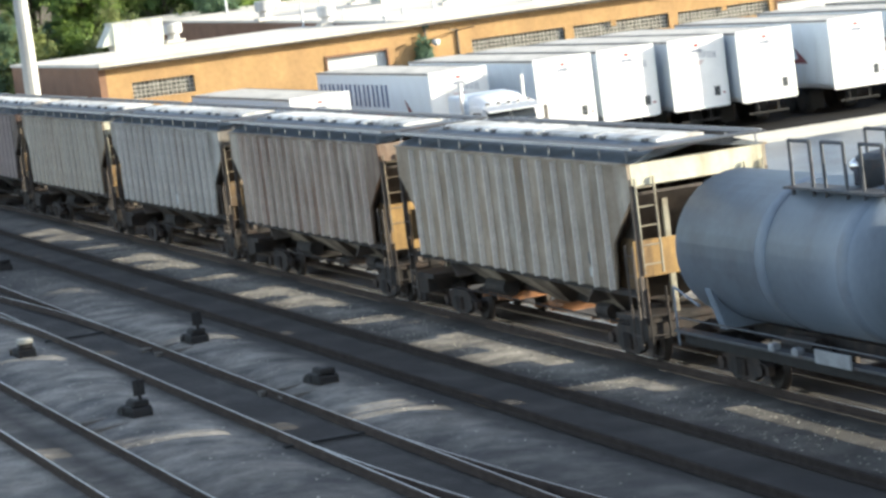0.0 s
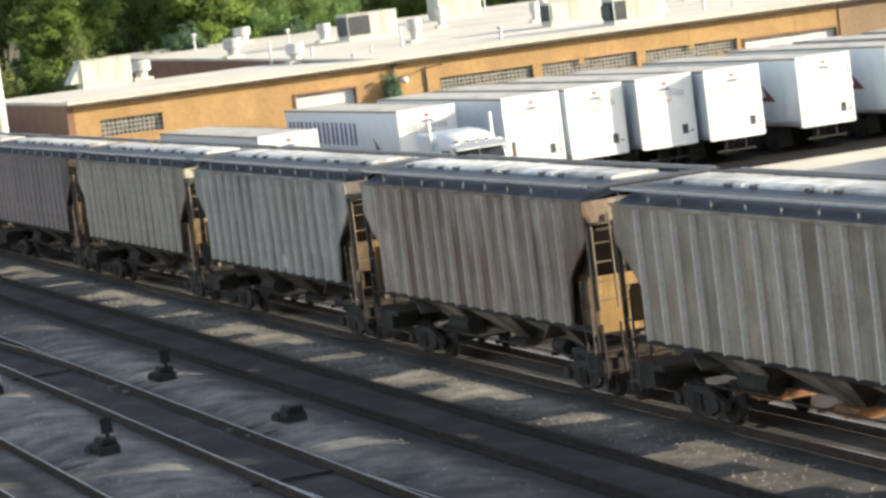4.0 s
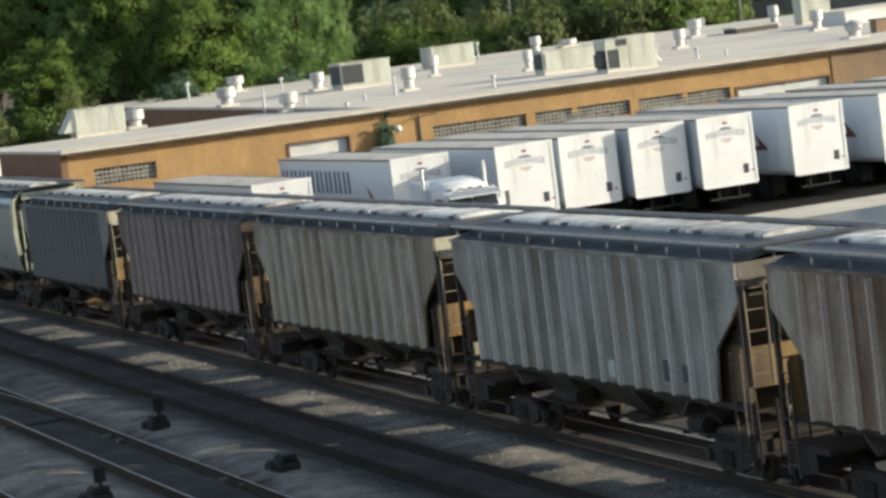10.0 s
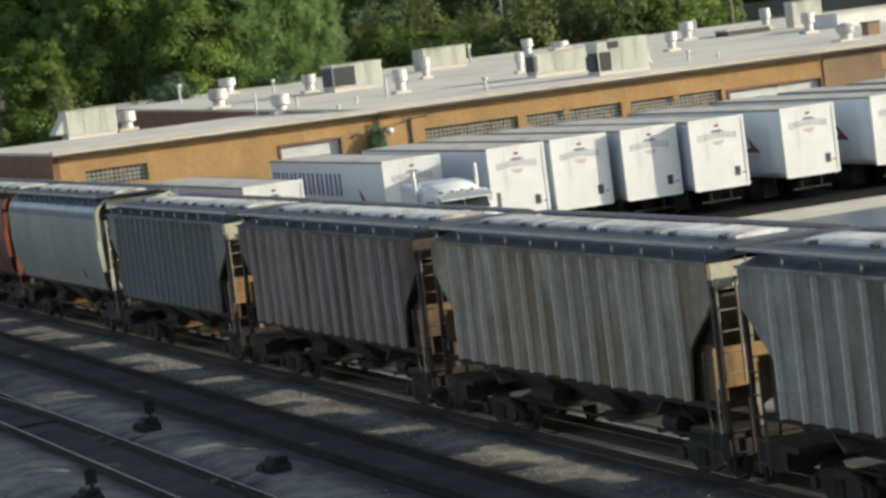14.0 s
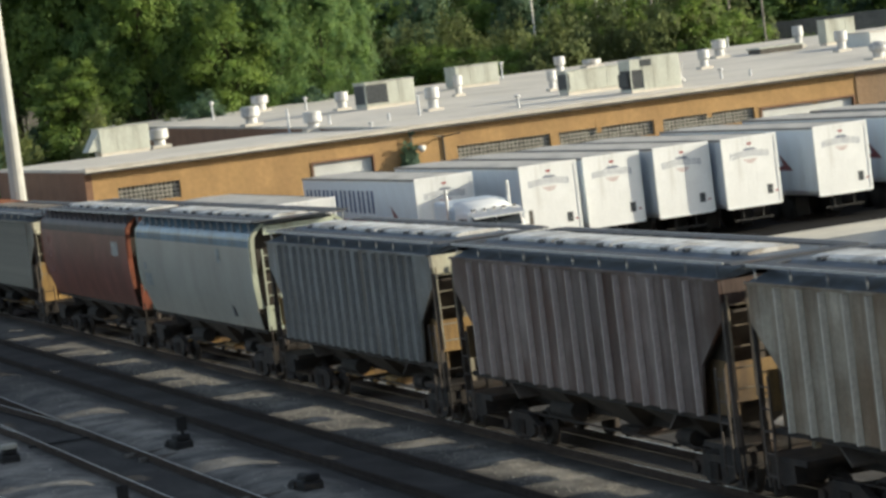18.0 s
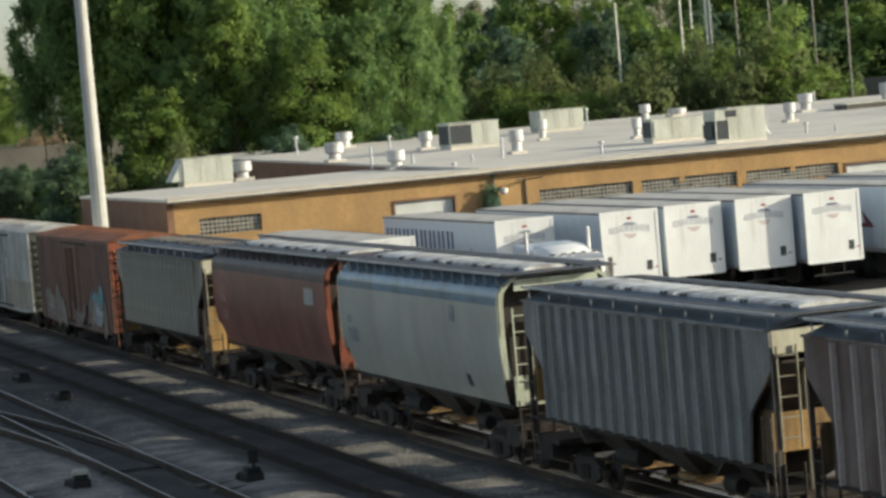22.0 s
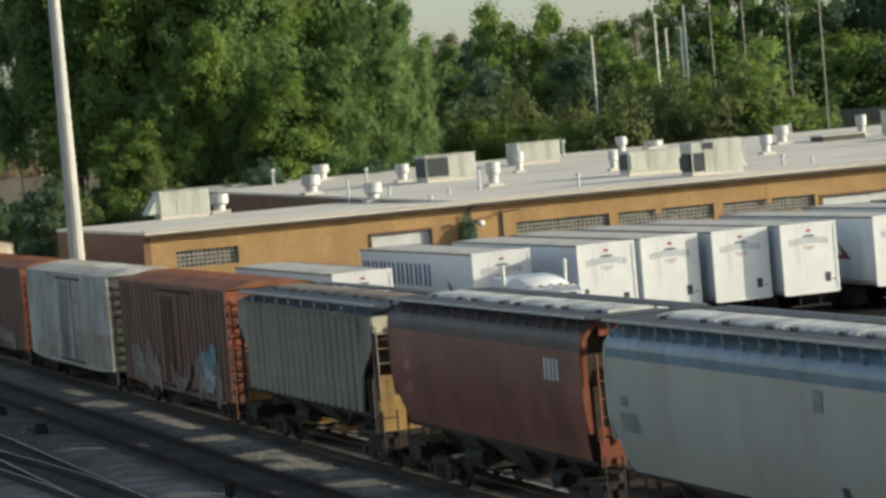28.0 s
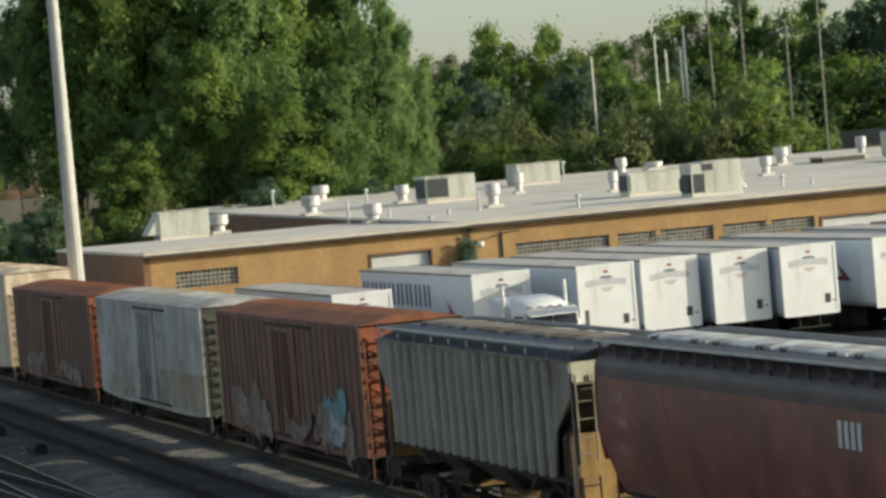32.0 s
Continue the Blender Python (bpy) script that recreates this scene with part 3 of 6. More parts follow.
LATCH = Mesh().box(-0.09, 0.09, -0.08, 0.08, 0.13, 0.23).data("latch", M_GRATE)
BRACKET_LOW = Mesh().slab([(-0.03, -0.03, 0.09), (-0.03, 0.02, 0.09), (-0.03, 0.05, -0.22), (-0.03, 0.0, -0.22)], (0.06, 0, 0)).data("bracket", M_BRACKET)
BRACKET_DARK = Mesh().slab([(-0.03, -0.03, 0.09), (-0.03, 0.02, 0.09), (-0.03, 0.05, -0.22), (-0.03, 0.0, -0.22)], (0.06, 0, 0)).data("bracket", M_GRATE)

BRACKET_TALL = Mesh().box(-0.014, 0.014, -0.02, 0.02, 0.0, 0.27).data("bracket", M_BRACKET)


def hopper_bays(car, half, w, mat, slide, count, side, high):
    """Tapering discharge bays under the body, with outlet gates."""
    pitch = 3.5
    for k in range(count):
        c = pitch * (k - (count - 1) / 2)
        x0, x1 = c - pitch * 0.5, c + pitch * 0.5
        g, yb, zb = 0.42, 0.42, 0.76
        m = Mesh()
        m.v += [(x0, -w, high), (x1, -w, high), (x1, w, high), (x0, w, high), (c - g, -yb, zb), (c + g, -yb, zb), (c + g, yb, zb), (c - g, yb, zb)]
        m.f += [(1, 2, 6, 5), (3, 0, 4, 7), (4, 5, 6, 7)]
        bay = part("hopper_bay", m, mat, car)
        for q in (-1, 1):
            part("bay_side", Mesh().slab([(x0 + 0.12, q * w, high), (x1 - 0.12, q * w, high), (c + g, q * yb, zb), (c - g, q * yb, zb)], (0, 0, 0.03)), side, bay, "inward sloping side of the discharge bay")
        part("outlet_gate", Mesh().box(c - 0.5, c + 0.5, -0.62, 0.62, zb - 0.2, zb - 0.004).box(c - 0.56, c - 0.5, -0.95, 0.95, zb - 0.12, zb - 0.05).box(c + 0.5, c + 0.56, -0.95, 0.95, zb - 0.12, zb - 0.05), slide, bay)


# above BAND the curved sides take their reflection and shade colours
KNEE, BAND = 4.36, 4.12


def bulge(z):
    """Half width of a curved side: a swelling lower sheet, then a seam and a sheet rolling in to the roof."""
    if z > KNEE:
        return 1.55 - 0.40 * ((z - KNEE) / 0.42) ** 1.6
    u = (z - 3.4) / 1.77
    return 1.58 - (0.30 * abs(u) ** 2.2 if u < 0 else 0.03 * (u / 0.58) ** 2)


def hopper_car(x0, x1, paint, label, ribs=15, curved=False, end_mat=None, plate_mat=None, gate_mat=None, hatch_mat=None, bays=3, plate_z=(1.95, 2.72), upper_mat=None, bay_side=None, bracket_mat=None):
    """A covered hopper between x0 and x1, its body W wide with slope-cut side ends."""
    half, w = (x1 - x0) / 2, 1.58
    car = thing("covered_hopper", label, "rail car", pose((x0 + x1) / 2, TRAIN_Y, RAIL_Z), "train")
    TRAIN.append((car, (x0 + x1) / 2))
    end_mat, plate_mat, gate_mat = end_mat or paint, plate_mat or M_YELLOW, gate_mat or M_UNDER
    running_gear(car, half, M_UNDER, 1.0 if curved else 0.72)
    top, low, knee, foot, cut = (4.78, 1.63, 3.3, 1.63, 0.55) if curved else (4.36, 1.66, 3.6, 2.65, 1.32)
    rise, board = (0.10, 0.09) if curved else (0.30, 0.27)
    if curved:
        for s in (-1, 1):
            for z0, z1, n, name, note in ((low, BAND, 26, "side_sheet", "smooth curved side sheet"), (BAND + 0.001, top, 10, "upper_sheet", "flat sheet leaning in below the roof")):
                m = Mesh()
                for k in range(n + 1):
                    z = z0 + (z1 - z0) * k / n
                    e = half - cut * min(1.0, max(0.0, (knee - z) / (knee - foot))) ** 1.5
                    m.v += [(-e, s * bulge(z), z), (e, s * bulge(z), z), (-e, s * (bulge(z) - 0.03), z), (e, s * (bulge(z) - 0.03), z)]
                for k in range(n):
                    a, b = 4 * k, 4 * k + 4
                    m.f += [(a, a + 1, b + 1, b), (a + 2, b + 2, b + 3, a + 3), (a, b, b + 2, a + 2), (a + 1, a + 3, b + 3, b + 1)]
                m.f += [(0, 2, 3, 1), (4 * n, 4 * n + 1, 4 * n + 3, 4 * n + 2)]
                part(name, m, paint if name == "side_sheet" else upper_mat or paint, car, note)
        wt = bulge(top)
    else:
        wt = w
        for s in (-1, 1):
            xa, xb = -half + cut + 0.05, half - cut - 0.05
            step = (xb - xa) / (ribs - 1)
            # a shaped sheet at each end, and one panel between each two ribs
            for e in (-1, 1):
                pts = [(e * xb, top), (e * half, top), (e * half, knee), (e * (half - cut + 0.16), foot), (e * (half - cut), low), (e * xb, low)]
                part("end_sheet", Mesh().slab([(x, s * w, z) for x, z in pts], (0, -0.06 * s, 0)), paint, car)
            panel = Mesh().box(0.003, step - 0.003, min(0, -0.06 * s), max(0, -0.06 * s), low, top - 0.004).data("side_panel", paint)
            for k in range(ribs - 1):
                part("side_panel", panel, paint, car).location = (xa + step * k, s * w, 0)
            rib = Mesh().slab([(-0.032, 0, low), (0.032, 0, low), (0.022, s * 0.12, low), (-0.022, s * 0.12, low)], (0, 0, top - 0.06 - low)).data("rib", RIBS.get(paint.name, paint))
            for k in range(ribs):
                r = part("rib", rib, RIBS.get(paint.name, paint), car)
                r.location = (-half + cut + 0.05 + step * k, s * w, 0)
        # top chord and side sill
        for s in (-1, 1):
            part("top_chord", Mesh().box(-half, half, min(s * (w - 0.02), s * (w + 0.06)), max(s * (w - 0.02), s * (w + 0.06)), top - 0.03, top + 0.015), paint, car)
    for s in (-1, 1):
        wl = 1.28 if curved else w
        a, b = sorted((s * (wl - 0.22), s * (wl - 0.07)))
        part("side_sill", Mesh().box(-half + 0.4, half - 0.4, a, b, low - 0.12, low - 0.003), M_UNDER, car)
    # roof: two slopes to a flat crown
    roof = Mesh().slab([(-half + 0.02, -wt, top), (-half + 0.02, -0.62, top + rise), (-half + 0.02, 0.62, top + rise), (-half + 0.02, wt, top), (-half + 0.02, wt - 0.05, top - 0.05),
                        (-half + 0.02, 0, top + rise - 0.1), (-half + 0.02, -wt + 0.05, top - 0.05)], (2 * half - 0.04, 0, 0))
    part("roof", roof, M_CAR_ROOF, car)
    # hatch covers along the crown
    n_hatch, zh = 4, top + rise - 0.02
    step = (2 * half - 1.3) / n_hatch
    for k in range(n_hatch):
        c = -half + 0.65 + step * (k + 0.5)
        x0h = c - step / 2 + 0.06
        h = part("hatch_cover", Mesh().slab([(x0h, -0.55, zh), (x0h, -0.55, zh + 0.07), (x0h, -0.35, zh + 0.11), (x0h, 0.35, zh + 0.11), (x0h, 0.55, zh + 0.07), (x0h, 0.55, zh)], (step - 0.12, 0, 0)), hatch_mat or M_HATCH, car)
        for j in range(2):
            for y in (-0.56, 0.56):
                part("latch", LATCH, M_GRATE, h).location = (x0h + 0.5 + (step - 1.12) * j, y, zh - 0.14)
    # running boards with brackets
    for s in (-1, 1):
        a, b = sorted((s * (0.9 if curved else 1.08), s * 1.46))
        part("running_board", Mesh().box(-half - 0.12, half + 0.12, a, b, top + board, top + board + 0.035), M_GRATE, car)
        a, b = sorted((s * 1.46, s * 1.50))
        part("board_edge", Mesh().box(-half - 0.12, half + 0.12, a, b, top + board - 0.005, top + board + 0.045), M_BOARD, car)
        nb = 11 if not curved else 17
        for k in range(nb):
            part("bracket", BRACKET_DARK if bracket_mat else BRACKET_LOW if curved else BRACKET_TALL, bracket_mat or M_BRACKET, car).matrix_basis = pose(-half + 0.2 + (2 * half - 0.4) * k / (nb - 1), s * 1.475, top, 0, 0, 0 if s < 0 else 180)
    for s in (-1, 1):
        a, b = sorted((s * (half - 0.14), s * (half + 0.42)))
        part("end_board", Mesh().box(a, b, -1.46, 1.46, top + board - 0.005, top + board + 0.025), M_GRATE, car)
        # end: upper panel, slope sheet, posts, ladders, lower bulkhead
        e = s * half
        a, b = sorted((e - s * 0.6, e - s * 0.65)) if curved else sorted((e, e - s * 0.05))
        zp = 1.7 if curved else 3.88
        zs = [zp + (top - 0.01 - zp) * k / 16 for k in range(17)]
        outline_end = [(a, -bulge(z) + 0.04, z) for z in zs] + [(a, bulge(z) - 0.04, z) for z in reversed(zs)]
        # on curved cars the dark panel stands for the shaded void behind the ladder
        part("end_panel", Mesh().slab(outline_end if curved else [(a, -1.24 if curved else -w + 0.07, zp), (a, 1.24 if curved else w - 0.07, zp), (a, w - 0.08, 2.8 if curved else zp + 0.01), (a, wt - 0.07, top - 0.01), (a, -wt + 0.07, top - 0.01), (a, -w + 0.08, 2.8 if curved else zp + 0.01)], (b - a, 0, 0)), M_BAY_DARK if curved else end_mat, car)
        for q in (-1, 1) if curved else ():
            zs = [2.3 + (top - 2.3) * k / 14 for k in range(15)]
            part("corner_strip", Mesh().slab([(e, q * (bulge(z) + 0.015), z) for z in zs] + [(e, q * (bulge(z) - 0.15), z) for z in reversed(zs)], (-s * 0.08, 0, 0)), end_mat, car)
        if curved:
            a, b = sorted((e + s * 0.01, e - s * 0.05))
            part("end_beam", Mesh().box(a, b, -1.1, 1.1, 4.45, 4.72), end_mat, car)
        wi = 1.26 if curved else w - 0.08
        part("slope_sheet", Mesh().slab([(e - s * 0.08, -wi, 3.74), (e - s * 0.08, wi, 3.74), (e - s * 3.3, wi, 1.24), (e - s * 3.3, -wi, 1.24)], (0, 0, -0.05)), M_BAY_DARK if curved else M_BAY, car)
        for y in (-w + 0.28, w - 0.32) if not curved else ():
            # dark plate added to fill the end recess with shade
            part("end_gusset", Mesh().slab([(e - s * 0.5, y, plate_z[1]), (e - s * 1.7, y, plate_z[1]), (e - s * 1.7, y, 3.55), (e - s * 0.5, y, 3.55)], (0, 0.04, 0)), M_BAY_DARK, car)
            part("side_gusset", Mesh().slab([(e - s * 0.33, y, 1.5), (e - s * 1.7, y, 1.5), (e - s * 1.7, y, plate_z[1] - 0.003), (e - s * 0.33, y, plate_z[1] - 0.003)], (0, 0.04, 0)), M_PLATE_DULL if plate_mat is M_YELLOW else plate_mat, car, "stained plate beside the end bulkhead")
        for y in (-w + 0.05, w - 0.05) if not curved else ():
            part("corner_post", Mesh().box(e - 0.04, e + 0.04, y - 0.04, y + 0.04, 1.15, 3.9), end_mat if curved else M_BAY, car)
        for y in (-0.69, 0.69):
            part("end_post", Mesh().box(e - s * 0.35 - 0.06, e - s * 0.35 + 0.06, y - 0.06, y + 0.06, 1.1, 3.6), M_LADDER_PALE if end_mat is M_PALE else M_BAY, car)
        a, b = sorted((e - s * 0.02, e - s * 0.07)) if curved else sorted((e - s * 0.28, e - s * 0.32))
        part("bulkhead", Mesh().slab([(a, -wi, plate_z[0]), (a, wi, plate_z[0]), (a, wi, plate_z[1]), (a, -wi, plate_z[1])], (b - a, 0, 0)), plate_mat, car, "faded yellow lower bulkhead plate" if plate_mat is M_YELLOW else "")
        a, b = sorted((e - s * 1.6, e + s * 0.02))
        part("end_platform", Mesh().box(a, b, -wi - 0.04, wi + 0.04, 1.02, 1.14), M_UNDER, car)
        a, b = sorted((e - s * 1.0, e - s * 0.03))
        part("end_sill", Mesh().slab([(a, -wi, 1.016), (b, -wi, 1.016), (b, -wi, 0.66), (a + (b - a) * 0.5, -wi, 0.58), (a, -wi, 0.66)], (0, 2 * wi, 0)), M_UNDER, car)
        for y in (-wi + 0.02, wi - 0.26):
            part("corner_step", Mesh().box(e - 0.05, e + 0.05, y, y + 0.24, 0.30, 0.34).box(e - 0.03, e + 0.03, y, y + 0.03, 0.30, 0.66).box(e - 0.03, e + 0.03, y + 0.21, y + 0.24, 0.30, 0.66), M_UNDER, car)
        for y in (-wi + 0.04, wi - 0.46):
            ladder(car, end_mat if curved else M_LADDER_PALE if end_mat is M_PALE else M_LADDER, (e + s * 0.05, y, 2.25), (e + s * 0.05, y + 0.42, 2.25), 5, (0, 0, 0.4))
            ladder(car, M_UNDER, (e + s * 0.05, y, 0.75), (e + s * 0.05, y + 0.42, 0.75), 3, (0, 0, 0.4), "step_ladder")
        if not curved:
            ladder(car, M_BAY, (e - s * 0.12, -w - 0.03, 0.75), (e - s * 0.52, -w - 0.03, 0.75), 5, (0, 0, 0.42), "side_ladder")
        part("hand_brake" if s < 0 else "air_hose", Mesh().lathe([(0, 0.24), (0.03, 0.26), (0.06, 0.24)], "x", (e - s * 0.22, 0.35, 2.6), 14) if s < 0 else Mesh().rod((e + s * 0.2, 0.4, 0.85), (e + s * 0.55, 0.25, 0.45), 0.03), M_UNDER, car)
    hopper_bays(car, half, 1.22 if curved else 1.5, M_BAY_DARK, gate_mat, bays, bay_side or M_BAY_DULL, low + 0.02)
    return car


def side_marks(car, rows, y=-1.60, curved=False):
    """Flat marks on the near side: (x, z, width, height, material)."""
    for x, z, ww, hh, mat in rows:
        n = 6 if curved else 1
        edge = [(-bulge(z - hh / 2 + hh * k / n) - 0.016 if curved else y, z - hh / 2 + hh * k / n) for k in range(n + 1)]
        m = Mesh()
        m.v = [(x + sx * ww / 2, ye, ze) for sx in (-1, 1) for ye, ze in edge]
        m.f = [(k, k + 1, n + 2 + k, n + 1 + k) for k in range(n)]
        part("marking", m, mat, car)


def sprayed(car, rows):
    """Ragged sprayed patches on the near side, each a cluster of strokes: (x, z, width, height, y, material, seed)."""
    for x, z, ww, hh, y, mat, seed in rows:
        g = random.Random(seed)
        for j in range(16):
            # rounded, slightly leaning blobs that overlap like sprayed letters
            cx, cz = x + ww * g.uniform(-0.46, 0.46), z + hh * g.triangular(-0.45, 0.42, -0.25)
            w1, h1 = ww * g.uniform(0.05, 0.12), hh * g.uniform(0.14, 0.34)
            lean, ph, wob = g.uniform(-0.3, 0.3), g.uniform(0, 6.28), g.uniform(0.08, 0.22)
            pts = []
            for k in range(22):
                a = 2 * math.pi * k / 22
                q = 1 + wob * math.sin(3 * a + ph) + 0.5 * wob * math.sin(5 * a + 2 * ph)
                dz = h1 * math.sin(a) * q
                pts.append((cx + w1 * math.cos(a) * q + lean * dz, y - 0.0003 * j, cz + dz))
            part("sprayed_stroke", Mesh().slab(pts, (0, 0.0002, 0)), mat, car, "sprayed paint stroke")


def paint_of(name, base, stain, amount, scale=0.7, rough=0.55, streak=True, dirt=None, piece=0.17):
    base = (base[0] * 1.03, base[1], base[2] * 0.96)
    return material(name, base, rough, 0.0, 0.21, 1.4, 0.1, 18, stain, amount, scale, streak, piece=piece, dirt=dirt or tuple(c * k for c, k in zip(stain, (0.95, 0.85, 0.75))))


M_MARK_LIGHT = material("faded_white_stencil", (0.55, 0.55, 0.52), 0.6)
M_MARK_DULLWHITE = material("dusty_white_panel", (0.27, 0.28, 0.29), 0.6, 0, 0.2, 3.0)
M_MARK_DULL = material("dull_pink_stencil", (0.30, 0.15, 0.13), 0.6)
M_MARK_FADED = material("faded_dark_stencil", (0.23, 0.25, 0.25), 0.6, 0, 0.3, 6.0)
M_MARK_DARK = material("dark_stencil", (0.07, 0.07, 0.08), 0.6)
M_PALE = material("pale_cream_paint", (0.60, 0.58, 0.46), 0.55, 0, 0.12, 2.0, 0, 20, (0.30, 0.23, 0.13), 0.25, 1.5, True)
M_PALEGREEN = material("pale_green_paint", (0.52, 0.56, 0.45), 0.5, 0, 0.12, 2.0, 0, 20, (0.28, 0.25, 0.16), 0.3, 1.5, True)
M_REDORANGE = material("red_orange_paint", (0.27, 0.078, 0.042), 0.6, 0, 0.18, 2.0, 0, 20, RUST, 0.35, 1.5, True)

# red hopper's top band: running-board shade put into brown; also graffiti brown
M_DARKBAND = material("brown_shade_and_spray", (0.10, 0.07, 0.068), 0.5, 0, 0.2, 1.5, 0, 20, (0.06, 0.05, 0.05), 0.4, 1.0)
# pale curved hopper: sky reflected in its upper side, put in as blue
M_BLUEBAND = material("sky_reflection_band", (0.17, 0.265, 0.345), 0.25, 0, 0.12, 1.5, 0, 20, (0.15, 0.17, 0.18), 0.35, 1.0, True, spec=0.6)
# hopper roofs: walkway shade and reflected sky put into the blue-grey
M_CAR_ROOF = material("sky_shade_blue_grey_roof", (0.112, 0.132, 0.158), 0.5, 0, 0.2, 1.5, 0, 20, (0.07, 0.065, 0.06), 0.35, 1.0)
P1 = paint_of("light_grey_car_paint", (0.43, 0.385, 0.325), (0.26, 0.205, 0.15), 0.46, 1.3)
P2 = paint_of("rust_streaked_grey_paint", (0.47, 0.42, 0.355), (0.16, 0.10, 0.07), 0.5, 1.6, piece=0.27)
P3 = paint_of("cool_grey_car_paint", (0.39, 0.38, 0.36), (0.20, 0.18, 0.16), 0.48, 1.3)
P4 = paint_of("beige_grey_car_paint", (0.41, 0.375, 0.315), (0.20, 0.15, 0.105), 0.46, 1.3)
P5 = paint_of("purple_brown_car_paint", (0.255, 0.22, 0.21), (0.10, 0.06, 0.05), 0.52, 1.2, piece=0.27)
P6 = paint_of("blue_grey_car_paint", (0.275, 0.287, 0.295), (0.175, 0.17, 0.16), 0.36, 1.3)
P7 = material("pale_green_grey_car_paint", (0.50, 0.485, 0.43), 0.22, 0, 0.06, 0.7, 0.03, 18, (0.44, 0.42, 0.37), 0.35, 0.5, True, spec=0.75)
P8 = paint_of("dull_red_car_paint", (0.235, 0.10, 0.082), (0.16, 0.078, 0.066), 0.4, 0.8, 0.32)
P9 = paint_of("grey_green_car_paint", (0.275, 0.265, 0.23), (0.135, 0.108, 0.085), 0.40, 1.3)
# most ribs paler than their sheets: bright lit edges put into the colour
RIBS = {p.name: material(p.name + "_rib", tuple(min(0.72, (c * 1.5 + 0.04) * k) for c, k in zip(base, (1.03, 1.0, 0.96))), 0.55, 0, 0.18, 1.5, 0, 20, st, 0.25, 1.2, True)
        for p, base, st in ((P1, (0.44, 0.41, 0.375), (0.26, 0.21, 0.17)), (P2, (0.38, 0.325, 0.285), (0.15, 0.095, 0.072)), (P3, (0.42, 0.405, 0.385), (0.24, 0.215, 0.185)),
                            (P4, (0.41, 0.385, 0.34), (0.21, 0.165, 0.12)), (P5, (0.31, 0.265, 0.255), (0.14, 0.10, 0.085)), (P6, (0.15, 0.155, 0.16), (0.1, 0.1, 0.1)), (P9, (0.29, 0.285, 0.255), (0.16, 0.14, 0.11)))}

car1 = hopper_car(-70.5, -55.45, P1, "light grey ribbed covered hopper with yellow end plates", end_mat=M_PALE, gate_mat=M_ORANGE, bay_side=M_BAY_SIDE)
side_marks(car1, [(5.0, 2.25, 0.34, 0.26, M_MARK_DARK), (5.0, 1.95, 0.34, 0.2, M_MARK_LIGHT)], -1.585)
hopper_car(-86.7, -72.05, P2, "rust-streaked grey ribbed covered hopper", end_mat=P2, plate_z=(1.5, 2.72), bay_side=M_BAY_SIDE)
car3 = hopper_car(-103.05, -88.05, P3, "pale grey ribbed covered hopper with stencilled marks", end_mat=P3, plate_mat=M_PLATE_DULL)
side_marks(car3, [(4.0, 2.1, 0.4, 0.42, M_MARK_DARK), (4.9, 2.1, 0.4, 0.35, M_MARK_DARK), (1.2, 1.95, 0.35, 0.35, M_MARK_LIGHT)], -1.585)
hopper_car(-119.4, -104.35, P4, "beige grey ribbed covered hopper with brown stains", end_mat=M_PALE)
hopper_car(-135.6, -120.65, P5, "purplish brown weathered ribbed covered hopper", end_mat=P5, plate_mat=M_PLATE_DULL)
car6 = hopper_car(-151.3, -137.2, P6, "blue-grey ribbed covered hopper with yellow end plates", end_mat=M_PALE, ribs=17, gate_mat=M_YELLOW)
side_marks(car6, [(-0.75, 3.3, 0.22, 0.3, M_MARK_DARK), (-0.75, 2.95, 0.22, 0.22, M_MARK_DARK)], -1.585)
car7 = hopper_car(-167.5, -153.25, P7, "pale grey-green smooth curved-side covered hopper", curved=True, end_mat=M_PALEGREEN, plate_mat=M_PALEGREEN, gate_mat=M_YELLOW, plate_z=(1.62, 2.36), upper_mat=M_BLUEBAND)
side_marks(car7, [(3.45, 3.8, 0.4, 0.42, M_MARK_FADED), (-5.9, 2.75, 0.95, 0.42, M_MARK_FADED), (4.1, 2.1, 0.3, 0.32, M_MARK_DARK), (-6.1, 3.2, 0.4, 0.24, M_MARK_FADED)], curved=True)
car8 = hopper_car(-183.2, -168.9, P8, "dull red smooth covered hopper with orange-red ends", curved=True, end_mat=M_REDORANGE, plate_mat=M_REDORANGE, plate_z=(1.5, 2.42), upper_mat=M_DARKBAND, bracket_mat=M_GRATE)
side_marks(car8, [(4.85 + 0.26 * k, 3.66, 0.17, 0.5, M_MARK_LIGHT) for k in range(4)] + [(-5.8, 3.75, 0.6, 0.26, M_MARK_DULL), (-5.7, 3.2, 0.7, 0.26, M_MARK_DULL), (-5.7, 2.6, 0.7, 0.26, M_MARK_DULL)], curved=True)
car9 = hopper_car(-199.3, -184.8, P9, "grey-green ribbed covered hopper with yellow end plates", end_mat=M_PALE, ribs=18, plate_z=(1.15, 2.7), gate_mat=M_YELLOW, hatch_mat=M_HATCH_TAN)
side_marks(car9, [(-1.2, 3.1, 0.22, 0.55, M_MARK_LIGHT)], -1.585)

P10 = paint_of("rust_brown_boxcar_paint", (0.195, 0.09, 0.062), (0.105, 0.055, 0.043), 0.52)
P10R = paint_of("rusty_boxcar_roof", (0.25, 0.10, 0.05), (0.16, 0.07, 0.045), 0.5, 0.4, 0.8, False)
P11 = paint_of("white_reefer_paint", (0.44, 0.46, 0.47), (0.30, 0.29, 0.275), 0.36)
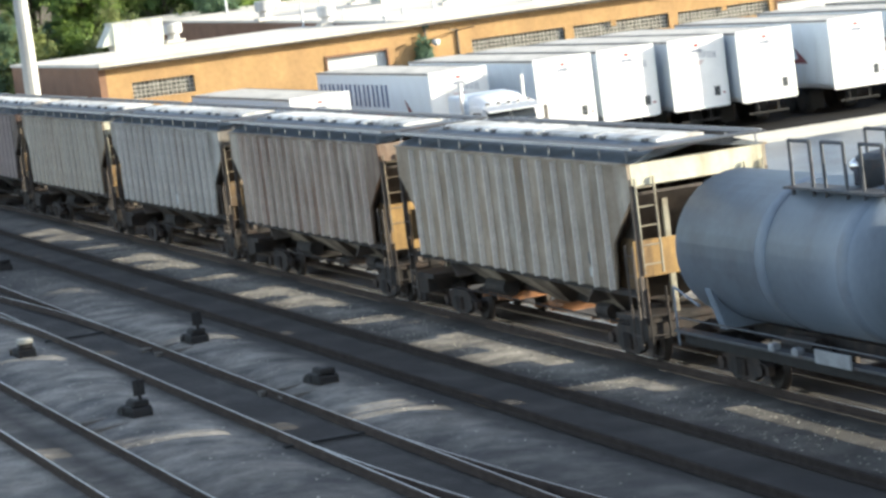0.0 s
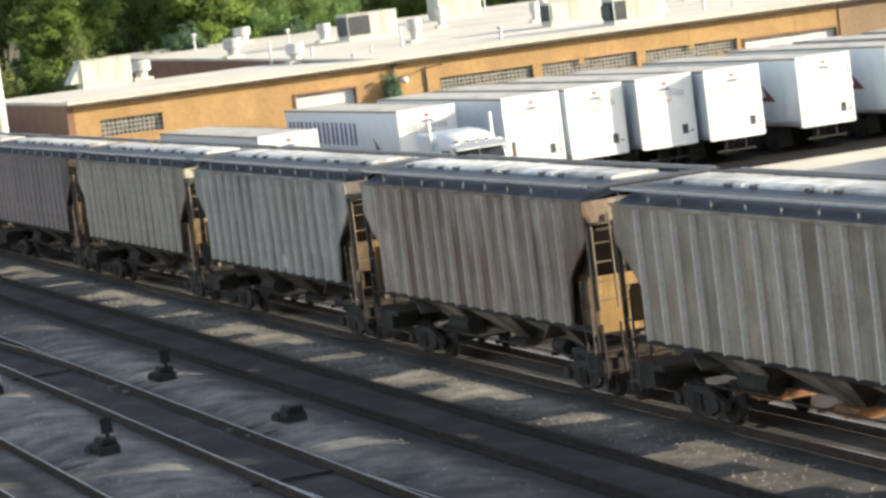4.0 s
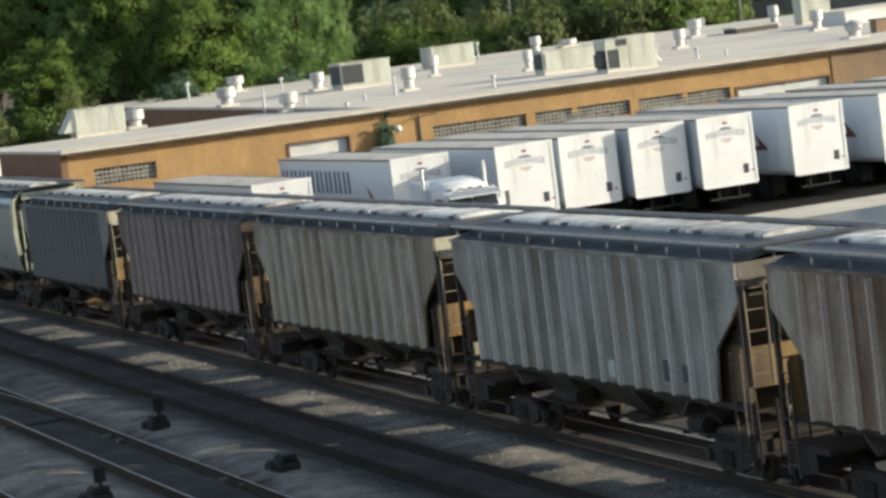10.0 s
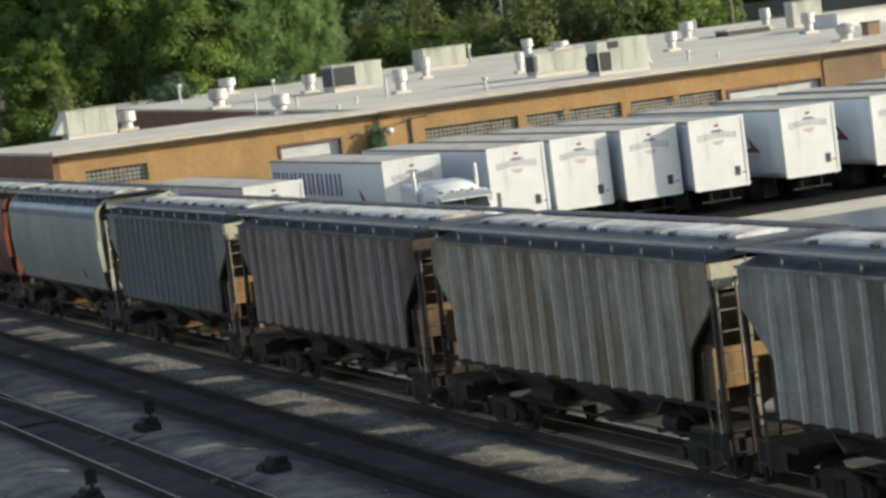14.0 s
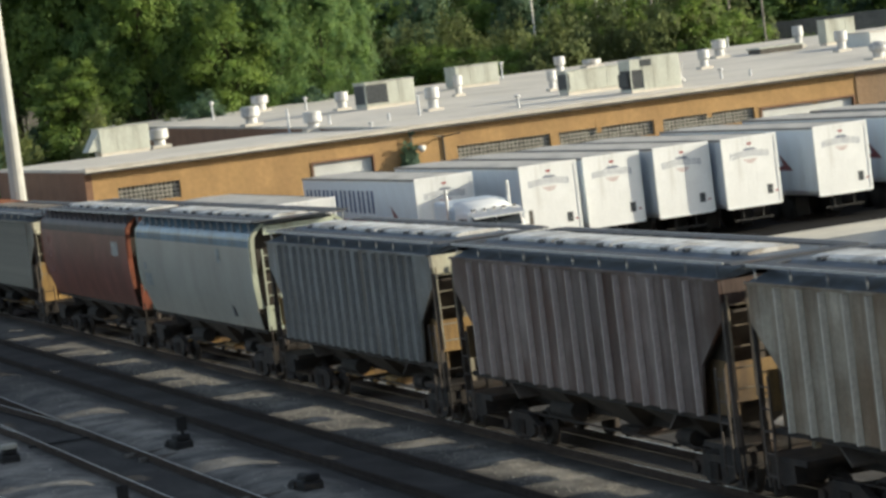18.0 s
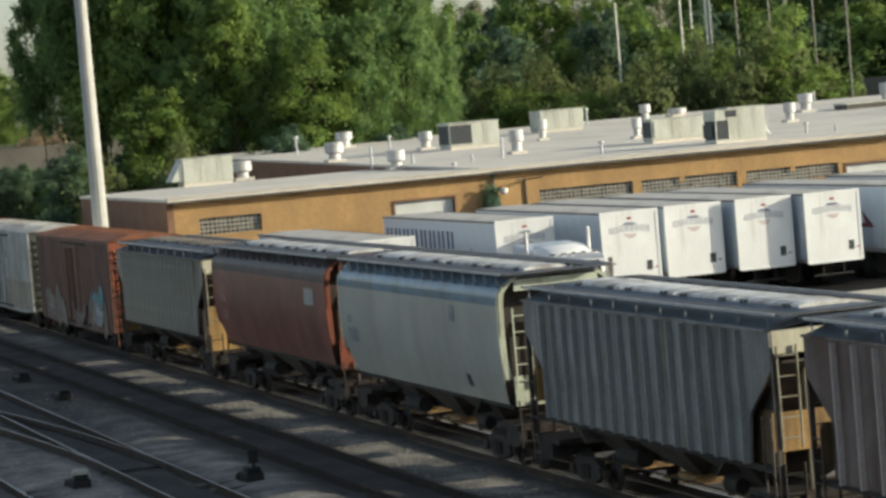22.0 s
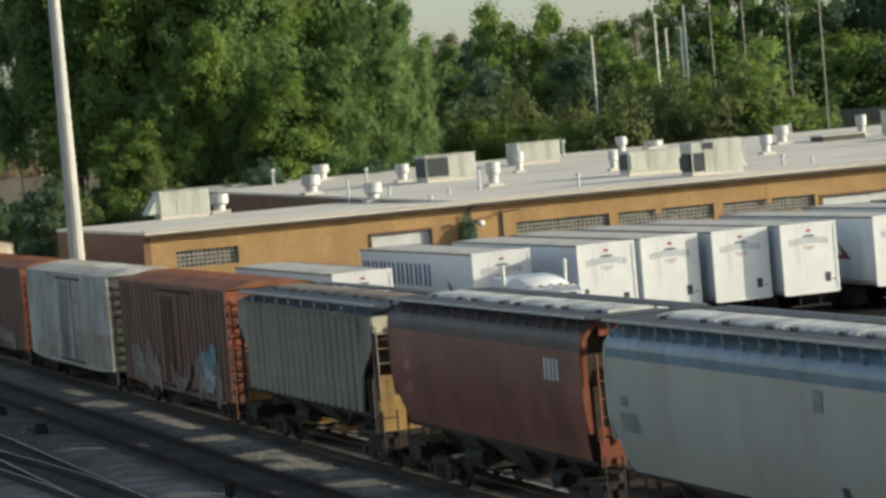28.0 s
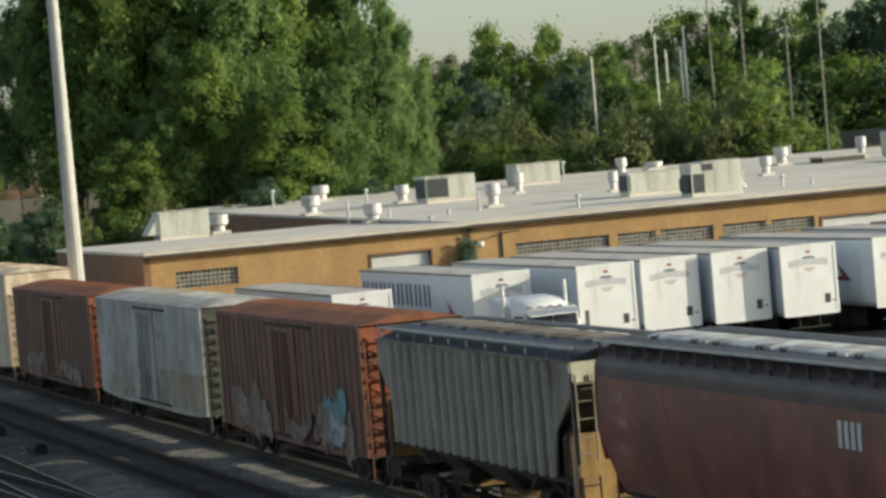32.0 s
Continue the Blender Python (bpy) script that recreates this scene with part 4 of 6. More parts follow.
P11D = paint_of("dirty_lower_side", (0.33, 0.31, 0.27), (0.23, 0.195, 0.15), 0.5, 2.0)
P13 = paint_of("cream_boxcar_paint", (0.68, 0.60, 0.48), (0.50, 0.40, 0.29), 0.35)
M_GRAFF_PALE = material("pale_spray_paint", (0.26, 0.235, 0.205), 0.6, 0, 0.3, 3.0, 0, 20, (0.13, 0.075, 0.06), 0.6, 2.2)
M_GRAFF_WHITE = material("milky_spray_paint", (0.36, 0.40, 0.42), 0.6, 0, 0.3, 3.0, 0, 20, (0.15, 0.12, 0.12), 0.5, 2.0)
M_GRAFF_BLUE = material("light_blue_spray_paint", (0.11, 0.29, 0.34), 0.6, 0, 0.3, 2.0, 0, 20, (0.14, 0.12, 0.12), 0.5, 1.6)
M_RUST_END = material("rust_red_end_paint", (0.31, 0.09, 0.045), 0.7, 0, 0.2, 2.0, 0, 20, (0.10, 0.05, 0.035), 0.5, 1.2)
M_REEFER_END = material("sooty_green_end", (0.07, 0.075, 0.06), 0.7, 0, 0.2, 2.0)


def box_car(x0, x1, paint, label, roof_mat, end_mat, ribs=0, door=True, top=4.62):
    half, w = (x1 - x0) / 2, 1.56
    car = thing("boxcar", label, "rail car", pose((x0 + x1) / 2, TRAIN_Y, RAIL_Z), "train")
    TRAIN.append((car, (x0 + x1) / 2))
    running_gear(car, half, M_UNDER)
    for s in (-1, 1):
        a, b = sorted((s * w, s * (w - 0.08)))
        side = part("side_sheet", Mesh().box(-half, half, a, b, 0.95, top), paint, car)
        part("side_sill", Mesh().slab([(-half, s * (w - 0.02), 0.95), (half, s * (w - 0.02), 0.95), (half - 2.9, s * (w - 0.02), 0.82), (-half + 2.9, s * (w - 0.02), 0.82)], (0, -0.06 * s, 0)), paint, car)
        if ribs:
            me = Mesh().slab([(-0.06, 0, 1.0), (0.06, 0, 1.0), (0.035, s * 0.035, 1.0), (-0.035, s * 0.035, 1.0)], (0, 0, top - 1.12)).data("rib", paint)
            for k in range(ribs):
                xx = -half + 0.35 + (2 * half - 0.7) * k / (ribs - 1)
                if door and abs(xx) < 1.7:
                    continue
                part("rib", me, paint, car).location = (xx, s * w, 0)
        if door:
            y0 = s * (w + 0.05)
            d = part("door", Mesh().box(-1.45, 1.45, min(y0, s * w), max(y0, s * w), 1.1, top - 0.28), paint, car, "plug door with locking bars" if not ribs else "sliding door")
            for xx in (-0.75, -0.3, 0.3, 0.75):
                part("locking_bar", Mesh().rod((xx, y0 + s * 0.05, 1.15), (xx, y0 + s * 0.05, top - 0.4), 0.03, n=6), paint if ribs else M_BOARD, d)
            a, b = sorted((y0 + s * 0.03, s * w))
            for z in (1.0, top - 0.24):
                part("door_track", Mesh().box(-1.6, 3.3, a, b, z, z + 0.07), M_UNDER, car)
    part("roof", Mesh().slab([(-half, -w - 0.03, top), (-half, -0.5, top + 0.20), (-half, 0.5, top + 0.20), (-half, w + 0.03, top), (-half, w - 0.1, top - 0.05), (-half, -w + 0.1, top - 0.05)], (2 * half, 0, 0)), roof_mat, car)
    rr = Mesh()
    for k in range(14):
        xx = -half + 0.5 + (2 * half - 1) * k / 13
        rr.slab([(xx - 0.04, -w, top + 0.012), (xx - 0.04, -0.5, top + 0.235), (xx - 0.04, 0.5, top + 0.235), (xx - 0.04, w, top + 0.012), (xx - 0.04, w, top - 0.02), (xx - 0.04, 0.5, top + 0.18), (xx - 0.04, -0.5, top + 0.18), (xx - 0.04, -w, top - 0.02)], (0.08, 0, 0))
    part("roof_seams", rr, roof_mat, car)
    for s in (-1, 1):
        e = s * half
        a, b = sorted((e, e - s * 0.06))
        end = part("end_wall", Mesh().box(a, b, -w + 0.08, w - 0.08, 0.95, top), end_mat, car)
        for k in range(9):
            z = 1.3 + k * 0.36
            a, b = sorted((e - s * 0.01, e + s * 0.10))
            part("corrugation", Mesh().slab([(e, -w + 0.15, z - 0.12), (e + s * 0.09, -w + 0.25, z - 0.03), (e + s * 0.09, -w + 0.25, z + 0.03), (e, -w + 0.15, z + 0.12)], (0, 2 * w - 0.4, 0)), end_mat, end)
        ladder(car, end_mat, (e + s * 0.13, -w + 0.1, 0.6), (e + s * 0.13, -w + 0.5, 0.6), 9, (0, 0, 0.42))
    return car


car10 = box_car(-217.3, -201.1, P10, "rust-brown ribbed boxcar with sprayed patches", P10R, M_RUST_END, ribs=25)
sprayed(car10, [(-3.6, 1.7, 5.4, 1.6, -1.602, M_GRAFF_PALE, 1), (-4.2, 1.5, 3.6, 1.2, -1.607, M_GRAFF_PALE, 21), (1.2, 1.4, 3.4, 1.0, -1.672, M_GRAFF_PALE, 12), (5.0, 1.6, 4.0, 1.5, -1.602, M_GRAFF_PALE, 2), (5.4, 2.35, 2.4, 0.9, -1.612, M_GRAFF_BLUE, 3), (5.4, 1.6, 2.0, 1.1, -1.617, M_GRAFF_WHITE, 4)])
car11 = box_car(-236.8, -219.7, P11, "dirty white refrigerator boxcar with plug door", P11, M_REEFER_END, ribs=0)
part("repainted_panel", Mesh().box(1.5, 8.45, -1.572, -1.562, 0.99, 2.32), P11D, car11, "dirty beige repainted lower side")
sprayed(car11, [(-4.4, 1.35, 5.0, 0.7, -1.57, P11D, 6), (-0.55, 2.0, 1.3, 1.7, -1.66, P10, 8), (-0.1, 1.75, 1.2, 1.3, -1.666, M_DARKBAND, 18)])
side_marks(car11, [(2.2, 3.5, 0.18, 0.35, M_MARK_DARK)], -1.57)
car12 = box_car(-255.3, -238.5, P10, "dark brown ribbed boxcar with a red end", P10R, M_RUST_END, ribs=21)
sprayed(car12, [(3.6, 1.6, 4.8, 1.2, -1.602, M_GRAFF_PALE, 9), (-3.8, 1.5, 4.0, 1.0, -1.602, M_GRAFF_PALE, 19)])
box_car(-274.0, -257.2, P13, "tall cream boxcar at the rear of the train", P13, P13, ribs=0, top=5.2)


def tank_car(x0, x1):
    half, r, zc = (x1 - x0) / 2, 1.5, 2.62
    car = thing("tank_car", "grey tank car with a railed dome platform", "rail car", pose((x0 + x1) / 2, TRAIN_Y, RAIL_Z), "train")
    TRAIN.append((car, (x0 + x1) / 2))
    grey = material("blue_grey_tank_paint", (0.22, 0.265, 0.325), 0.45, 0, 0.08, 0.8, 0, 20, (0.17, 0.19, 0.22), 0.3, 0.5)
    band = material("dark_tank_band", (0.17, 0.205, 0.255), 0.5, 0, 0.12, 0.8, 0, 20, (0.13, 0.14, 0.16), 0.3, 0.7)
    running_gear(car, half, M_UNDER)
    hb = half - 0.45
    rings = [(-hb + 1.0 * (1 - math.sin(a)), r * math.sqrt(max(0.0, 1 - (1 - math.sin(a)) ** 2))) for a in [math.pi / 2 * k / 8 for k in range(9)]]
    rings = [(s, max(q, 0.02)) for s, q in rings]
    part("tank", Mesh().lathe(rings + [(-s, q) for s, q in reversed(rings)], "x", (0, 0, zc), 40), grey, car, smooth=True)
    for xx in (-hb + 3.9, 0, hb - 3.9):
        part("weld_band", Mesh().lathe([(xx - 0.22, r), (xx - 0.20, r + 0.014), (xx + 0.20, r + 0.014), (xx + 0.22, r)], "x", (0, 0, zc), 40), band, car, "darker band round the tank", smooth=True)
    for s in (-1, 1):
        part("saddle", Mesh().slab([(s * (hb - 1.0) - 0.15, -1.1, 1.1), (s * (hb - 1.0) - 0.15, 1.1, 1.1), (s * (hb - 1.0) - 0.15, 1.35, 1.95), (s * (hb - 1.0) - 0.15, -1.35, 1.95)], (0.3, 0, 0)), grey, car)
        for y in (-1.45, 1.45):
            part("end_rail", Mesh().rod((s * half, y, 0.7), (s * half, y, 1.9), 0.025).rod((s * half, y, 1.9), (s * (half - 1.2), y, 1.6), 0.025), grey, car)
    # side sills and cross bearers added to imitate the shade under the tank
    for y in (-1.28, 1.28):
        part("side_sill", Mesh().box(-half + 0.05, half - 0.05, y - 0.06, y + 0.06, 0.72, 0.97), M_BLACK_IRON, car, "side sill added as a dark shade band")
    for xx in (-half + 1.1, 0.0, half - 1.1):
        part("cross_bearer", Mesh().box(xx - 0.1, xx + 0.1, -1.22, 1.22, 0.65, 1.0), M_UNDER, car)
    for xx in (-hb + 4.1, -hb + 5.1):
        part("valve_box", Mesh().box(xx - 0.12, xx + 0.12, -1.58, -1.40, 1.0, 1.16), M_BRACKET, car, bevel=0.03)
    part("sign_panel", Mesh().box(-hb + 6.0, -hb + 7.4, -1.60, -1.56, 0.98, 1.24), M_MARK_DULLWHITE, car, "pale panel above the side sill")
    for y in (-1.42, 1.42):
        part("side_walkway", Mesh().box(-half, half, y - 0.12, y + 0.12, 0.98, 1.04), M_GRATE, car)
        part("handrail", Mesh().rod((-half + 0.2, y * 1.03, 1.28), (half - 0.2, y * 1.03, 1.28), 0.02), M_GRATE, car)
    # platform with railings round the dome
    xs = -hb + 4.2
    for y in (-0.8, 0.8):
        for xx in (xs + 0.05, xs + 1.4, xs + 2.9):
            m = Mesh().rod((xx, y, zc + 1.15), (xx, y, zc + 2.28), 0.035).rod((xx, y, zc + 2.28), (xx + 0.85, y, zc + 2.28), 0.035).rod((xx + 0.85, y, zc + 2.28), (xx + 0.85, y, zc + 1.15), 0.035)
            part("guard_hoop", m, M_GRATE, car)
    part("platform", Mesh().box(xs - 0.1, xs + 3.7, -0.95, 0.95, zc + 1.38, zc + 1.43), M_GRATE, car)
    part("dome", Mesh().lathe([(0, 0.5), (0.45, 0.5), (0.5, 0.54), (0.56, 0.54), (0.62, 0.3), (0.66, 0.05)], "z", (xs + 2.3, 0, zc + 1.42), 18), M_GRATE, car, smooth=True)
    part("valve", Mesh().lathe([(0, 0.16), (0.25, 0.16), (0.3, 0.22), (0.42, 0.22), (0.5, 0.1)], "z", (xs + 1.9, -0.3, zc + 1.45), 12), M_CHROME, car, smooth=True)
    return car


tank_car(-54.05, -38.65)
tank_car(-36.9, -21.5)


# ---- trailers in the yard ----
TR_L, TR_W = 16.15, 2.55


def trailer_master():
    """A box trailer, its rear at x = 0, running back to -x; y from 0 to its width."""
    t = thing("box_trailer", "white box trailer with lettered rear doors, parked in a row", "trailer", group="parked trailers")
    W, L = TR_W, TR_L
    part("body", Mesh().box(-L, -0.04, 0.0, W, 1.18, 4.06), M_TRAILER, t, bevel=0.03)
    part("roof", Mesh().slab([(-L, 0.02, 4.06), (-L, W / 2, 4.10), (-L, W - 0.02, 4.06), (-L, W - 0.02, 4.04), (-L, 0.02, 4.04)], (L - 0.05, 0, 0)), M_TRAILER_ROOF, t)
    for y in (0.0, W):
        part("top_rail", Mesh().box(-L, -0.02, y - 0.025, y + 0.025, 3.99, 4.08), M_RAIL_DULL, t, "dull metal top rail")
        part("bottom_rail", Mesh().box(-L, -0.02, y - 0.02, y + 0.02, 1.15, 1.33), M_ALU, t)
    posts = Mesh().box(-0.06, 0.02, -0.02, 0.10, 1.10, 4.10).box(-0.06, 0.02, W - 0.10, W + 0.02, 1.10, 4.10)
    part("rear_frame", posts.box(-0.06, 0.02, 0.10, W - 0.10, 3.93, 4.10).box(-0.06, 0.02, 0.10, W - 0.10, 1.08, 1.20), M_TRAILER, t)
    for y0, y1 in ((0.102, W / 2 - 0.002), (W / 2 + 0.002, W - 0.102)):
        d = part("door", Mesh().box(-0.05, -0.002, y0, y1, 1.205, 3.928), M_TRAILER, t)
        mid = y1 - 0.22 if y1 < W / 2 else y0 + 0.22
        part("locking_rod", Mesh().rod((-0.002, mid, 1.24), (-0.002, mid, 3.9), 0.006, n=6), M_TRAILER, d)
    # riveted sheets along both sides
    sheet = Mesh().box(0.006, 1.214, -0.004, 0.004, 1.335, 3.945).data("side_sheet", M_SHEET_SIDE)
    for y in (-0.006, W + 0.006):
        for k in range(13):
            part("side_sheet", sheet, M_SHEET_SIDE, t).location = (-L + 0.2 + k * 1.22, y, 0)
    # lettering on the doors: blocks in place of a carrier's name, a badge above and a band below
    for k in range(8):
        y = 0.36 + k * 0.232
        z = 3.16 + 0.07 * math.sin(math.pi * k / 7)
        part("letter_block", Mesh().box(-0.004, 0.002, y, y + 0.035, z, z + 0.27).box(-0.004, 0.002, y + 0.11, y + 0.145, z, z + 0.27), M_GREYBLUE, t, "blue-grey lettering bars")
    part("badge", Mesh().box(-0.004, 0.003, 1.0, 1.56, 3.50, 3.56).box(-0.004, 0.003, 1.1, 1.46, 3.57, 3.60), M_GREYBLUE, t, "blue-grey badge bar")
    part("badge", Mesh().box(-0.004, 0.003, 1.18, 1.38, 3.72, 3.82), M_RED, t, "small dark red badge")
    part("badge", Mesh().slab([(-0.004, 0.95, 3.12), (-0.004, 1.61, 3.12), (-0.004, 1.45, 2.98), (-0.004, 1.28, 2.94), (-0.004, 1.11, 2.98)], (0.007, 0, 0)), M_GREYRED, t, "faded red rounded badge")
    for k in range(5):
        part("badge_stripe", Mesh().box(-0.003, 0.006, 1.05 + 0.11 * k, 1.09 + 0.11 * k, 3.0, 3.1), M_TRAILER, t)
    part("decal", Mesh().box(-0.004, 0.006, 1.92, 2.18, 1.55, 1.95), M_LOUVRE, t, "dark placard holder")
    part("lamp", Mesh().box(-0.004, 0.008, 2.28, 2.42, 1.62, 1.68), M_RED, t)
    # guard, frame and rims blackened for the shade under the trailer
    part("underride_guard", Mesh().box(-0.30, -0.24, 0.35, W - 0.35, 0.54, 0.61).box(-0.30, -0.24, 0.78, 0.84, 0.6, 1.15).box(-0.30, -0.24, W - 0.84, W - 0.78, 0.6, 1.15), M_BLACK_IRON, t)
    part("frame", Mesh().box(-L + 0.5, -0.3, 0.75, 0.87, 0.95, 1.18).box(-L + 0.5, -0.3, W - 0.87, W - 0.75, 0.95, 1.18), M_BLACK_IRON, t)
    for x in (-3.4, -4.65):
        for y in (0.30, W - 0.30):
            w = part("wheel", Mesh().lathe([(-0.27, 0.3), (-0.27, 0.47), (-0.22, 0.51), (0.22, 0.51), (0.27, 0.47), (0.27, 0.3)], "y", (x, y, 0.51), 20), M_TYRE, t, smooth=True)
            part("rim", Mesh().lathe([(-0.275, 0.05), (-0.275, 0.29), (0.275, 0.29), (0.275, 0.05)], "y", (x, y, 0.51), 16), M_BLACK_IRON, w)
    for y in (0.45, W - 0.45):
        part("mud_flap", Mesh().box(-2.72, -2.70, y - 0.3, y + 0.3, 0.2, 1.1), M_TYRE, t)
        part("landing_leg", Mesh().box(-L + 2.6, -L + 2.75, y - 0.07, y + 0.07, 0.05, 1.15), M_UNDER, t)
    # side decal: red wedge near the rear on the -y side
    part("side_decal", Mesh().slab([(-4.1, -0.03, 2.22), (-2.3, -0.03, 2.22), (-2.5, -0.03, 2.36), (-3.45, -0.03, 2.92), (-3.15, -0.03, 2.42), (-4.1, -0.03, 2.36)], (0, 0.018, 0)), M_ARROW, t, "dark red arrow decal")
    return t


master = trailer_master()
ROW = [(-113.3, 43.15), (-113.6, 46.15), (-113.2, 49.20), (-112.6, 52.09), (-112.5, 56.38), (-112.5, 60.75), (-112.8, 64.6), (-112.6, 68.3), (-112.9, 72.2)]
master.matrix_basis = pose(ROW[0][0], ROW[0][1], 0.02)
for x, y in ROW[1:]:
    copy_thing(master, pose(x, y, 0.02))
side_trailer = copy_thing(master, pose(-115.2, 39.2, 0.02))
tagged(side_trailer, "white box trailer with large navy lettering along its side")
# large lettering bars along the side of this one
for k in range(8):
    x = -15.6 + k * 1.29
    part("letter_block", Mesh().box(x, x + 0.24, -0.03, -0.012, 2.58, 3.56).box(x + 0.6, x + 0.84, -0.03, -0.012, 2.58, 3.56), M_BLUE, side_trailer, "navy lettering bars")
part("stripe", Mesh().box(-15.9, -3.4, -0.03, -0.012, 2.18, 2.28), M_RED, side_trailer, "thin red stripe")
short_trailer = copy_thing(master, pose(-115.5, 33.2, 0.02))
short_trailer.matrix_basis = pose(-115.5, 33.2, 0.02) @ Matrix.Diagonal((1, 1, 0.935, 1))
tagged(short_trailer, "plain white box trailer at the near end of the row")


# ---- white truck tractor between the trailers ----
def tractor(m):
    t = thing("truck_tractor", "white sleeper truck tractor facing the tracks, with roof fairing", "truck", m)
    hood = Mesh()
    rows = ((0.0, 0.98, 2.25), (0.7, 0.95, 2.18), (1.3, 0.90, 2.05), (1.8, 0.84, 1.88), (2.05, 0.72, 1.6))
    for x, w, z in rows:
        hood.v += [(x, -w, 1.0), (x, -w, z - 0.25), (x, -w * 0.7, z), (x, w * 0.7, z), (x, w, z - 0.25), (x, w, 1.0)]
    for j in range(len(rows) - 1):
        hood.f += [(6 * j + k, 6 * j + k + 1, 6 * j + k + 7, 6 * j + k + 6) for k in range(5)]
    hood.f += [tuple(range(6)), tuple(24 + k for k in range(6)), tuple(q for j in range(5) for q in (6 * j,)) + tuple(6 * j + 5 for j in (4, 3, 2, 1, 0))]
    part("hood", hood, M_TRAILER, t)
    part("cab", Mesh().slab([(-1.5, -1.15, 0.95), (0.1, -1.15, 0.95), (0.1, -1.15, 2.25), (-0.28, -1.12, 3.0), (-1.5, -1.12, 3.0)], (0, 2.3, 0)), M_TRAILER, t, bevel=0.08)
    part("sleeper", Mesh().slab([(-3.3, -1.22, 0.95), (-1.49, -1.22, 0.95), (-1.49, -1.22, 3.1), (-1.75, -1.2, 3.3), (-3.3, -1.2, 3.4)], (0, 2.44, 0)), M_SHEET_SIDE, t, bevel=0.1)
    # swept roof fairing in rings
    fair = Mesh()
    rings = ((-0.32, 0.6, 3.02), (-0.6, 0.9, 3.14), (-1.0, 1.02, 3.26), (-1.5, 1.08, 3.34), (-2.0, 1.1, 3.38))
    for x, w, z in rings:
        fair.v += [(x, -w, 2.98), (x, -w * 0.98, z - 0.14), (x, -w * 0.7, z), (x, w * 0.7, z), (x, w * 0.98, z - 0.14), (x, w, 2.98)]
    for j in range(4):
        fair.f += [(6 * j + k, 6 * j + k + 1, 6 * j + k + 7, 6 * j + k + 6) for k in range(5)]
    fair.f += [tuple(range(6)), tuple(24 + k for k in range(6))]
    part("roof_fairing", fair, M_TRAILER, t, "swept white roof fairing", smooth=True)
    visor = part("sun_visor", Mesh().slab([(0.02, -1.1, 2.86), (0.30, -1.1, 2.80), (0.30, -1.1, 2.74), (-0.1, -1.1, 2.96)], (0, 2.2, 0)), M_ALU, t, "metal sun visor with marker lamps")
    for y in (-0.85, -0.42, 0.0, 0.42, 0.85):
        part("marker_lamp", Mesh().box(-0.28, -0.16, y - 0.08, y + 0.08, 3.0, 3.1), M_CHROME, visor)
    for y0, y1 in ((-1.0, -0.03), (0.03, 1.0)):
        part("windscreen", Mesh().slab([(0.11, y0, 2.3), (0.11, y1, 2.3), (-0.14, y1, 2.84), (-0.14, y0, 2.84)], (0.02, 0, 0.01)), M_GLASS, t, "dark windscreen pane")
    part("side_window", Mesh().box(-1.0, -0.25, -1.175, -1.155, 2.15, 2.75), M_GLASS, t)
    part("grille", Mesh().box(2.04, 2.1, -0.5, 0.5, 1.0, 1.55), M_CHROME, t)
    part("bumper", Mesh().box(2.0, 2.25, -1.15, 1.15, 0.45, 0.8), M_CHROME, t, bevel=0.03)
    for y in (-1.0, 1.0):
        part("fender", Mesh().slab([(0.55, y - 0.18, 0.9), (0.75, y - 0.18, 1.3), (1.7, y - 0.18, 1.3), (2.0, y - 0.18, 0.85), (1.8, y - 0.18, 0.85), (1.65, y - 0.18, 1.15), (0.85, y - 0.18, 1.15), (0.65, y - 0.18, 0.88)], (0, 0.36, 0)), M_TRAILER, t, bevel=0.03)
        part("headlight", Mesh().box(1.95, 2.12, y - 0.12, y + 0.12, 1.0, 1.2), M_CHROME, t)
        part("exhaust_pipe", Mesh().rod((-1.62, y * 1.32, 1.0), (-1.62, y * 1.32, 3.95), 0.07, n=10), M_ALU, t, "bright metal exhaust stack")
        part("mirror", Mesh().rod((-0.05, y * 1.12, 2.2), (0.05, y * 1.42, 2.25), 0.02, n=6).box(0.0, 0.08, min(y * 1.36, y * 1.5), max(y * 1.36, y * 1.5), 2.0, 2.75), M_FASCIA, t)
        for x in (1.25, -3.4, -4.7):
            w = part("wheel", Mesh().lathe([(-0.2, 0.3), (-0.2, 0.47), (-0.15, 0.51), (0.15, 0.51), (0.2, 0.47), (0.2, 0.3)], "y", (x, y, 0.51), 20), M_TYRE, t, smooth=True)
            part("rim", Mesh().lathe([(-0.205, 0.05), (-0.205, 0.29), (0.205, 0.29), (0.205, 0.05)], "y", (x, y, 0.51), 16), M_CHROME, w)
    part("frame", Mesh().box(-5.6, 1.8, -0.45, 0.45, 0.65, 0.95), M_UNDER, t)
    return t


tractor(pose(-105.2, 38.95, 0.03, 0, 0, 4))


# ---- warehouse ----
BX, BZ = -142.5, 5.5
B_Y0, B_STEP, B_Y1 = 31.75, 48.4, 150.0
RISE = 0.0145


